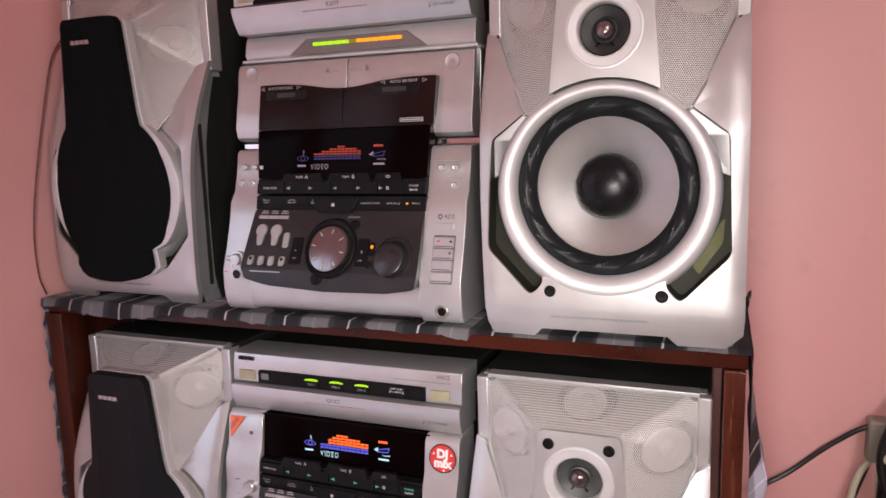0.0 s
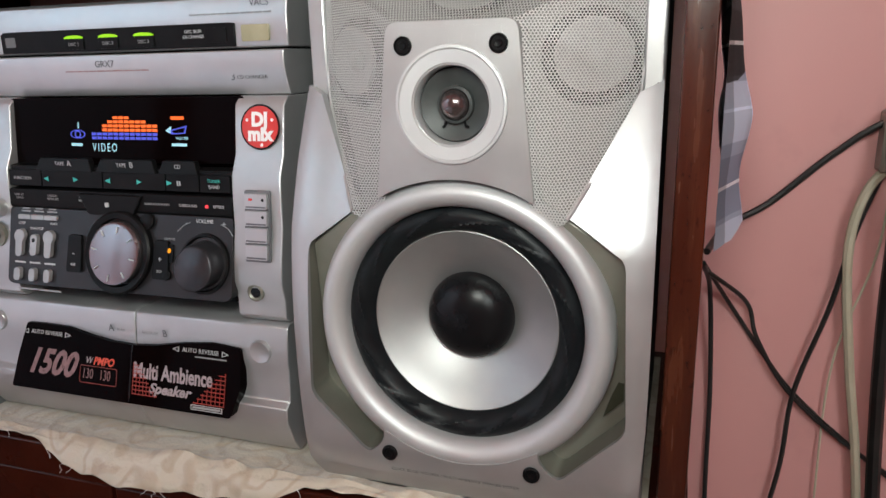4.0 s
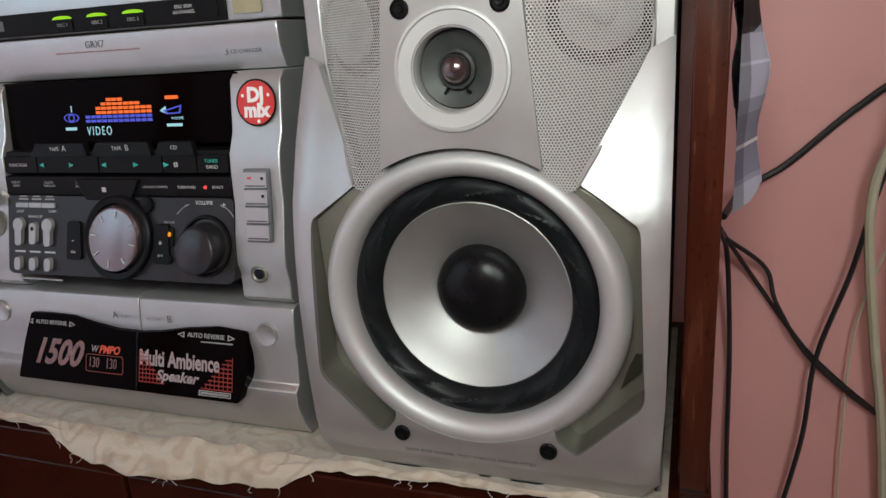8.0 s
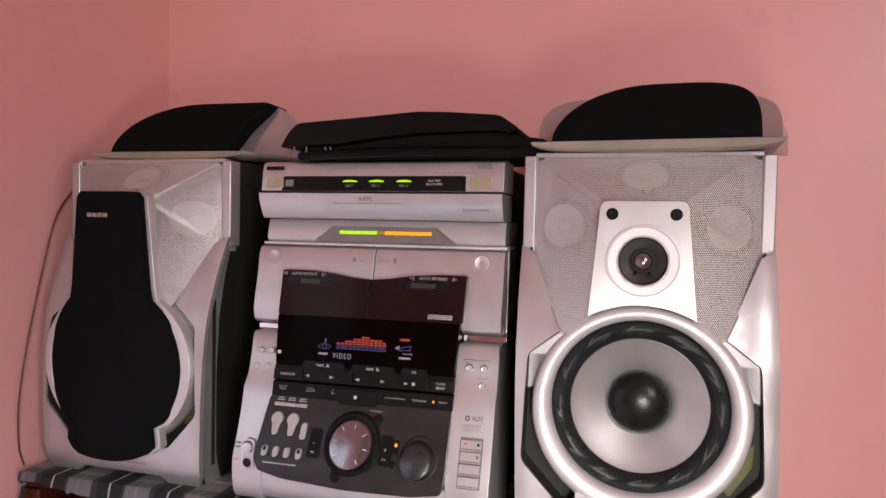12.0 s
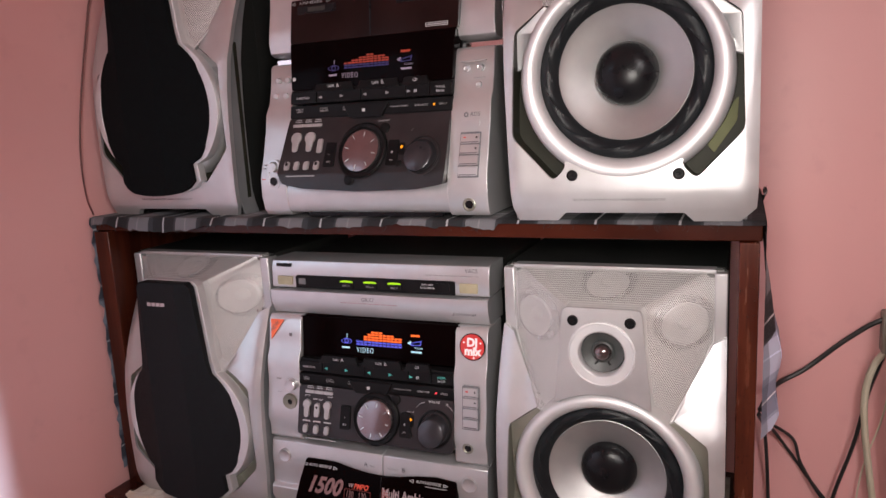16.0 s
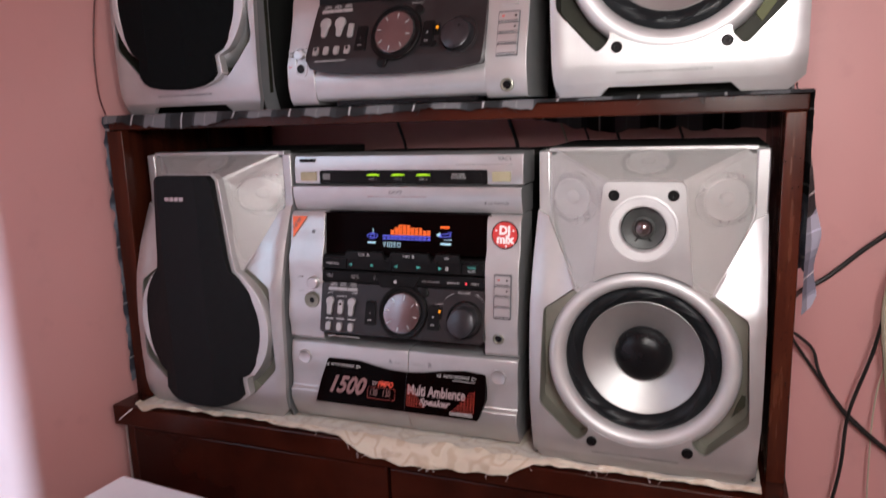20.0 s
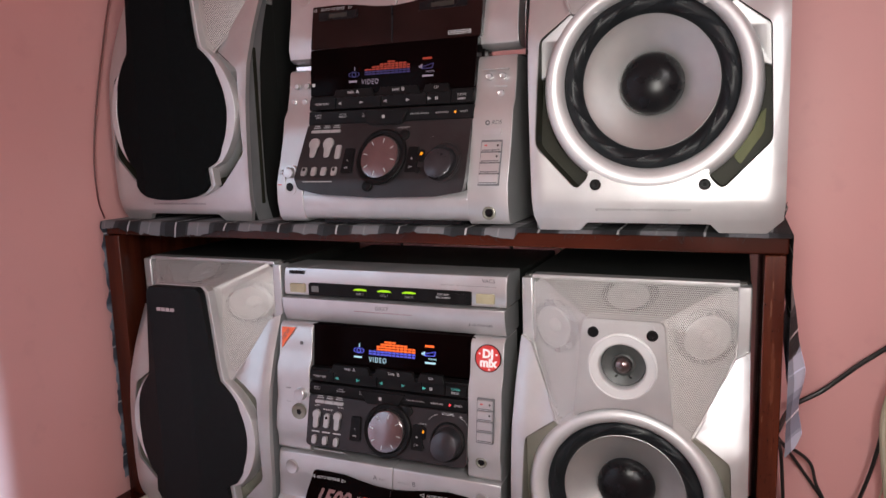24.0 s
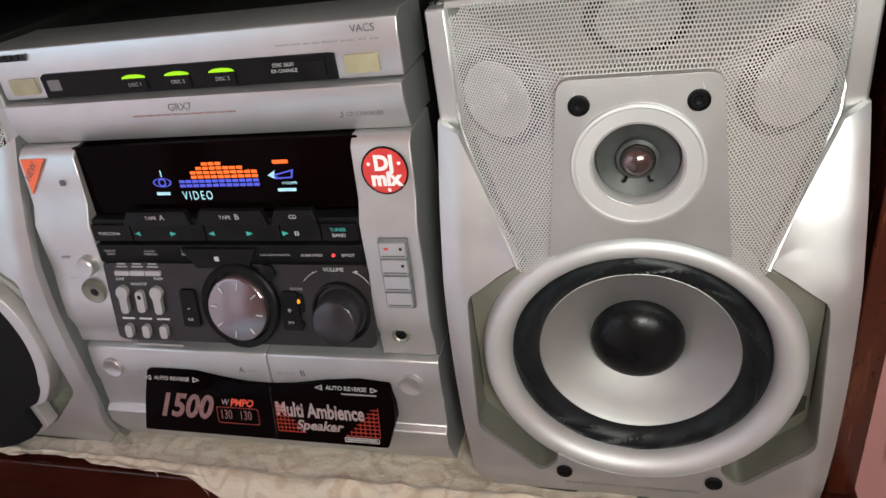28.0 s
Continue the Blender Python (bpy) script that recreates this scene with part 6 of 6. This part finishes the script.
def cream_cloth():
    t = thing("cream_cloth", "rumpled cream satin cloth with embroidered scrolls under the lower stereo", "cloth")
    n = 170
    x_a, x_b = RACK_L + 0.034, RACK_R - 0.024

    def reach(x):
        """How far the cloth comes forward past the shelf's edge and hangs."""
        mid = math.exp(-((x - 0.19) / 0.12) ** 2) * 0.007 + math.exp(-((x - 0.42) / 0.07) ** 2) * 0.006
        return 0.008 + mid + 0.0016 * wob(x, 16, 21) + 0.0012 * wob(x, 70, 22)
    rows, uv = [], []
    steps = [("t", k / 6) for k in range(7)] + [("o", k / 12) for k in range(1, 13)]
    for kind, s in steps:
        row, urow = [], []
        for i in range(n):
            x = x_a + (x_b - x_a) * i / (n - 1)
            bell = math.exp(-((x - 0.185) / 0.115) ** 2)
            lump = (0.0032 * (1 + wob(x, 22, 23)) + 0.0026 * wob(x, 60, 24)) * (0.35 + 0.75 * bell + (0.35 if x > 0.3 else 0))
            if kind == "t":
                y = RACK_BACK - 0.02 - (RACK_BACK - 0.02 + 0.018) * s
                p = (x, y, SHELF + 0.0022 + (lump * 0.5 if s > 0.95 else 0))
                v = y
            else:
                r = reach(x)
                a = s * math.pi * 0.62
                fw = 0.34 + 0.68 * bell + 0.30 * math.exp(-((x + 0.205) / 0.02) ** 2)
                hang = min(1.0, max(0.0, (fw - 0.5) / 0.2))
                y = -0.018 - (0.016 * math.sin(min(a, math.pi / 2)) + 0.010 * s * (1 + wob(x, 14, 25))) * fw
                z = SHELF + 0.0022 + lump * math.sin(math.pi * min(1, s * 2.0)) * 1.2 - max(0, s - 0.25) * r * 1.35 * hang
                over = min(1.0, max(0.0, (-0.0325 - y) / 0.006))
                z = max(z, SHELF + 0.0030) * (1 - over) + z * over
                fold = 0.0026 * (wob(x, 34, 26) + 0.5 * wob(x, 90, 33)) * s
                z += 0.0032 * noise.noise((x * 55, s * 3.2, 3.1)) * min(1, s * 4) + 0.0022 * (1 - over) * min(1, s * 4)
                p = (x + 0.002 * wob(x + s, 30, 27), y - abs(fold) - 0.003 * noise.noise((x * 40, s * 4, 9.7)) * s, z)
                v = -0.018 - r * s
            row.append(p), urow.append((x, v))
        rows.append(row), uv.append(urow)
    part("cloth_sheet", sheet(rows, uv), LACE, t, smooth=70)
    rnd = random.Random(9)
    bm = bmesh.new()
    for _ in range(16):
        i = rnd.randrange(60, n - 14)
        hx, hy, hz = rows[-1][i]
        pts = [(hx, hy - 0.0004, hz + 0.001)]
        for _ in range(3):
            q = pts[-1]
            pts.append((q[0] + rnd.uniform(-0.003, 0.003), hy - rnd.uniform(0.0004, 0.002), max(SHELF - 0.026, q[2] - rnd.uniform(0.0005, 0.0032))))
        tube(pts, 0.00016, 4, bm, 4)
    tube([(x_a, -0.036, SHELF + 0.001), (x_a - 0.010, -0.043, SHELF - 0.008), (x_a - 0.022, -0.038, SHELF - 0.016)], 0.0007, 5, bm)
    tagged(part("fringe", bm, STICKER_WHITE, t, "loose pale threads"), kind="stuff")


plaid_cloth()
cream_cloth()


# ---------------------------------------------------------------- small speakers on top
def satellite(m, label, W=0.222, D=0.15, cut=False):
    """A low surround speaker lying on its back edge, with a domed cloth front. Local x along its front, y back, z up."""
    s = thing("surround_speaker", label, "speaker", m, group="small surround speakers")

    def dome(w, h, n=28, p=2.7, skew=1.0):
        pts = []
        for i in range(n + 1):
            a = math.pi * i / n
            ca, sa = math.cos(a), max(0.0, math.sin(a))
            q = p * skew if ca > 0 else p / skew
            pts.append((w / 2 * math.copysign(abs(ca) ** (2 / q), ca), h * sa ** (2 / q)))
        return pts

    def loft(rows, front=True, back=True):
        bm = bmesh.new()
        rings = [[bm.verts.new(q) for q in row] for row in rows]
        for a, b in zip(rings, rings[1:]):
            for i in range(len(a) - 1):
                bm.faces.new((a[i], a[i + 1], b[i + 1], b[i]))
            bm.faces.new((a[-1], a[0], b[0], b[-1]))
        if front:
            bm.faces.new(rings[0])
        if back:
            bm.faces.new(rings[-1][::-1])
        return bm

    def blade(xl, xb, xt, h, n=24):
        """Outline with a long rounded shoulder on one end and a cut-off other end."""
        pts = [(xb, 0.0), (xb + (xt - xb) * 0.45, h * 0.45), (xt - 0.001, h * 0.84), (xt, h * 0.90), (xt - 0.004, h * 0.975), (xt - 0.009, h), (xt - 0.045, h)]
        x0 = xt - 0.085
        for i in range(n + 1):
            a = math.pi / 2 * i / n
            pts.append((x0 - (x0 - xl) * math.sin(a) ** 0.87, h * max(0.0, math.cos(a)) ** 0.87))
        return pts
    if cut:
        rows = []
        for k in range(13):
            t = k / 12
            ease = t * t * (3 - 2 * t)
            h = 0.0625 - 0.021 * min(1.0, ease * 1.6)
            rows.append([(x, 0.016 + 0.040 * (z / 0.056) ** 1.3 * (1 - t) + (D - 0.016) * t, 0.0085 + z) for x, z in blade(-0.109, 0.090 + 0.058 * t ** 1.3, 0.104 + 0.046 * t ** 1.3, h)])
        part("shell", loft(rows), SILVER_PALE, s, "silver moulded shell flaring to the back", smooth=50)
        rows = []
        for y, f, g, xr in ((-0.012, 0.97, 0.55, 0.088), (-0.013, 0.995, 0.85, 0.092), (-0.009, 1.0, 1.0, 0.095), (D * 0.45, 1.0, 1.0, 0.112), (D * 0.95, 1.0, 1.0, 0.146)):
            rows.append([((-0.111 * f) + (x / W + 0.5) * (xr + 0.111 * f), y, 0.0095 - z * g) for x, z in dome(W, 0.010, 28, 3.2)])
        part("base_plate", loft(rows), BEIGE, s, "beige lower edge", smooth=50)
        rows = [[(0.004 + (x - 0.004) * f, y + 0.040 * (z * f / 0.056) ** 1.3, 0.0096 + z * f) for x, z in blade(-0.093, 0.070, 0.0985, 0.0655)] for y, f in ((0.045, 0.99), (0.004, 1.0), (-0.003, 0.992), (-0.0065, 0.96), (-0.0085, 0.80), (-0.0095, 0.45))]
        part("cloth_front", loft(rows[::-1], True, False), CLOTH_BLACK, s, "black cloth front", smooth=50)
        return s
    rows = []
    for k in range(11):
        t = k / 10
        w = W * (1.0 - 0.03 * math.sin(math.pi * t) + 0.16 * t * t)
        h = 0.052 * (1 - 0.10 * t) + 0.004 * math.sin(math.pi * t)
        rows.append([(x, 0.016 + 0.040 * (z / 0.056) ** 1.3 * (1 - t) + (D - 0.016) * t, 0.0085 + z) for x, z in dome(w, h, 28, 4.6)])
    part("shell", loft(rows), SILVER_PALE, s, "silver moulded shell", smooth=50)
    rows = [[(x * f, y, 0.0095 - z * g) for x, z in dome(W, 0.010, 28, 3.2)] for y, f, g in ((-0.012, 0.97, 0.55), (-0.013, 0.995, 0.85), (-0.009, 1.0, 1.0), (D * 0.9, 1.0, 1.0))]
    part("base_plate", loft(rows), BEIGE, s, "beige lower edge", smooth=50)
    rows = [[(x, y + 0.040 * (z / 0.056) ** 1.3, 0.0096 + z) for x, z in dome(W * 0.84 * f, 0.060 * f, 36, 2.9, 1.45)] for y, f in ((0.045, 0.99), (0.004, 1.0), (-0.005, 0.99), (-0.0085, 0.95), (-0.0105, 0.80), (-0.0115, 0.45))]
    part("cloth_front", loft(rows[::-1], True, False), CLOTH_BLACK, s, "black cloth front", smooth=50)
    return s


satellite(pose(0.4280, 0.046, 1.3305, 0, 0, -4), "small surround speaker with black cloth front on the tall speaker")
satellite(pose(-0.115, 0.095, 1.3305, 0, 0, 1), "small surround speaker with black cloth front beside the black pouch", D=0.125, cut=True)


def bag():
    """Black pouch folded flat on the stereo."""
    b = thing("folded_black_pouch", "black shiny folded pouch lying on top of the stereo", "pouch")
    up = [(0.045, 1.3385), (0.056, 1.356), (0.066, 1.3645), (0.13, 1.3685), (0.20, 1.3735), (0.235, 1.3720), (0.284, 1.3680), (0.302, 1.3560), (0.296, 1.3500), (0.28, 1.3535), (0.20, 1.3520), (0.155, 1.3480), (0.11, 1.3420), (0.075, 1.3415)]
    part("pouch_flap", plate(rounded(up, 0.004, 3), [], 0.050, 0.150), BLACK_SOFT, b, "stiff folded flap", bevel=0.002)
    low = [(0.062, 1.3262), (0.335, 1.3262), (0.338, 1.3330), (0.328, 1.3450), (0.296, 1.3495), (0.28, 1.3525), (0.20, 1.3505), (0.155, 1.3465), (0.11, 1.3405), (0.078, 1.3400), (0.060, 1.3330)]
    part("pouch_body", plate(rounded(low, 0.003, 3), [], 0.060, 0.160), BLACK_SOFT, b, bevel=0.003)
    part("strap", tube([(0.075, 0.052, 1.3300), (0.12, 0.050, 1.3318), (0.19, 0.050, 1.3330), (0.27, 0.053, 1.3325), (0.33, 0.056, 1.3315)], 0.0050, 8), BLACK_SOFT, b, "soft black strap")
    for x in (0.062, 0.076, 0.098, 0.104):
        part("zip_pull", box(x, x + 0.0015, 0.0485, 0.0500, 1.3290, 1.3390), INK, b)


bag()


# ---------------------------------------------------------------- cables and socket on the wall
def cables():
    y = WALL_B - 0.006
    runs = [
        ("black_cable", CABLE_BLACK, 0.0030, [(0.548, 0.20, 0.715), (0.566, 0.26, 0.724), (0.60, y, 0.742), (0.645, y, 0.785), (0.685, y - 0.006, 0.815), (0.76, y - 0.01, 0.84)], "black cable looped from the rack to the wall socket"),
        ("black_cable", CABLE_BLACK, 0.0022, [(0.547, 0.22, 0.70), (0.556, 0.262, 0.66), (0.563, y, 0.56), (0.566, y, 0.44), (0.575, y, 0.25)], "thin black cable hanging down the wall"),
        ("black_cable", CABLE_BLACK, 0.0020, [(0.548, 0.24, 0.694), (0.575, y, 0.645), (0.612, y, 0.592), (0.633, y, 0.566), (0.672, y, 0.53), (0.73, y, 0.485), (0.80, y, 0.45)], "thin black cable across the wall"),
        ("black_cable", CABLE_BLACK, 0.0020, [(0.549, 0.235, 0.690), (0.588, y - 0.003, 0.650), (0.600, y - 0.003, 0.615), (0.634, y - 0.003, 0.562), (0.700, y - 0.003, 0.508), (0.78, y, 0.46)], "thin black cable across the wall"),
        ("black_cable", CABLE_BLACK, 0.0022, [(0.682, y - 0.004, 0.77), (0.668, y - 0.004, 0.72), (0.655, y - 0.004, 0.65), (0.634, y - 0.004, 0.566), (0.628, y - 0.004, 0.48), (0.605, y, 0.34)], "black cable hanging from the wall socket"),
        ("white_cable", CABLE_WHITE, 0.0040, [(0.695, y - 0.004, 0.785), (0.672, y - 0.006, 0.755), (0.664, y - 0.006, 0.70), (0.676, y - 0.005, 0.60), (0.692, y - 0.004, 0.50), (0.71, y, 0.34)], "grey-white cable bent down from the wall socket"),
        ("white_cable", CABLE_WHITE, 0.0010, [(0.690, y - 0.003, 0.78), (0.686, y - 0.003, 0.70), (0.664, y, 0.60), (0.662, y, 0.48), (0.668, y, 0.34)], "thin pale wire hanging down the wall"),
        ("black_cable", CABLE_BLACK, 0.0060, [(0.716, y - 0.012, 0.86), (0.697, y - 0.026, 0.82), (0.693, y - 0.022, 0.73), (0.697, y - 0.012, 0.62), (0.708, y - 0.008, 0.47), (0.725, y, 0.30)], "thick black cable hanging beside the wall socket"),
        ("black_cable", CABLE_BLACK, 0.0046, [(0.760, y - 0.030, 0.846), (0.728, y - 0.032, 0.856), (0.703, y - 0.032, 0.838), (0.690, y - 0.030, 0.806), (0.688, y - 0.030, 0.775), (0.698, y - 0.030, 0.742), (0.722, y - 0.030, 0.718), (0.760, y - 0.026, 0.705)], "black cable looped round the wall socket"),
        ("grey_cable", CABLE_GREY, 0.0034, [(0.765, y - 0.040, 0.822), (0.730, y - 0.042, 0.830), (0.706, y - 0.042, 0.812), (0.698, y - 0.042, 0.780), (0.706, y - 0.042, 0.748), (0.732, y - 0.040, 0.728), (0.765, y - 0.036, 0.722)], "blue-grey cable looped round the wall socket"),
        ("black_cable", CABLE_BLACK, 0.0044, [(0.700, y - 0.016, 0.740), (0.708, y - 0.014, 0.706), (0.730, y - 0.010, 0.668), (0.775, y, 0.62)], "black cable hanging to one side of the wall socket"),
    ]
    for name, mat, r, pts, lab in runs:
        tagged(part(name, tube(pts, r, 8), mat), lab, "cable", group="cables on the wall")
    x = RACK_L - 0.011
    wire = part("thin_wire", tube([(x, 0.100, 1.300), (x, 0.068, 1.262), (x, 0.044, 1.185), (x, 0.024, 1.105), (x, 0.014, 1.045), (x, 0.014, 0.995), (x - 0.001, 0.022, 0.969)], 0.0010, 6), WIRE_RED, label="")
    tagged(wire, "thin dark red wire between the speaker and the wall", "cable", group="cables on the wall")
    s = thing("wall_socket", "beige plastic wall socket with plugs", "socket")
    part("socket_box", box(0.677, 0.735, WALL_B - 0.022, WALL_B, 0.772, 0.822), BEIGE, s, bevel=0.003)
    part("adapter", box(0.712, 0.775, WALL_B - 0.055, WALL_B - 0.0225, 0.748, 0.806), SOCKET_WHITE, s, "white plug-in adapter", bevel=0.005)
    part("plug", lathe([(0.0085, WALL_B - 0.022), (0.008, WALL_B - 0.034), (0.005, WALL_B - 0.040), (0, WALL_B - 0.041)], 0.694, 0.786, 24), CABLE_WHITE, s, "pale plug")
    # leads behind the rack, seen under the top board
    for i, (x, r) in enumerate(((0.02, 0.0022), (0.19, 0.0026), (0.26, 0.0014), (0.29, 0.0014), (0.33, 0.0018), (0.41, 0.0016))):
        lead = part("speaker_lead", tube([(x, WALL_B - 0.006, 0.990), (x + 0.004, WALL_B - 0.005, 0.950), (x + 0.018, WALL_B - 0.007, 0.905), (x + 0.022, WALL_B - 0.008, 0.84)], r, 7), CABLE_BLACK if i != 2 else CABLE_WHITE)
        tagged(lead, "thin lead hanging behind the rack", "cable", group="leads behind the rack")


cables()
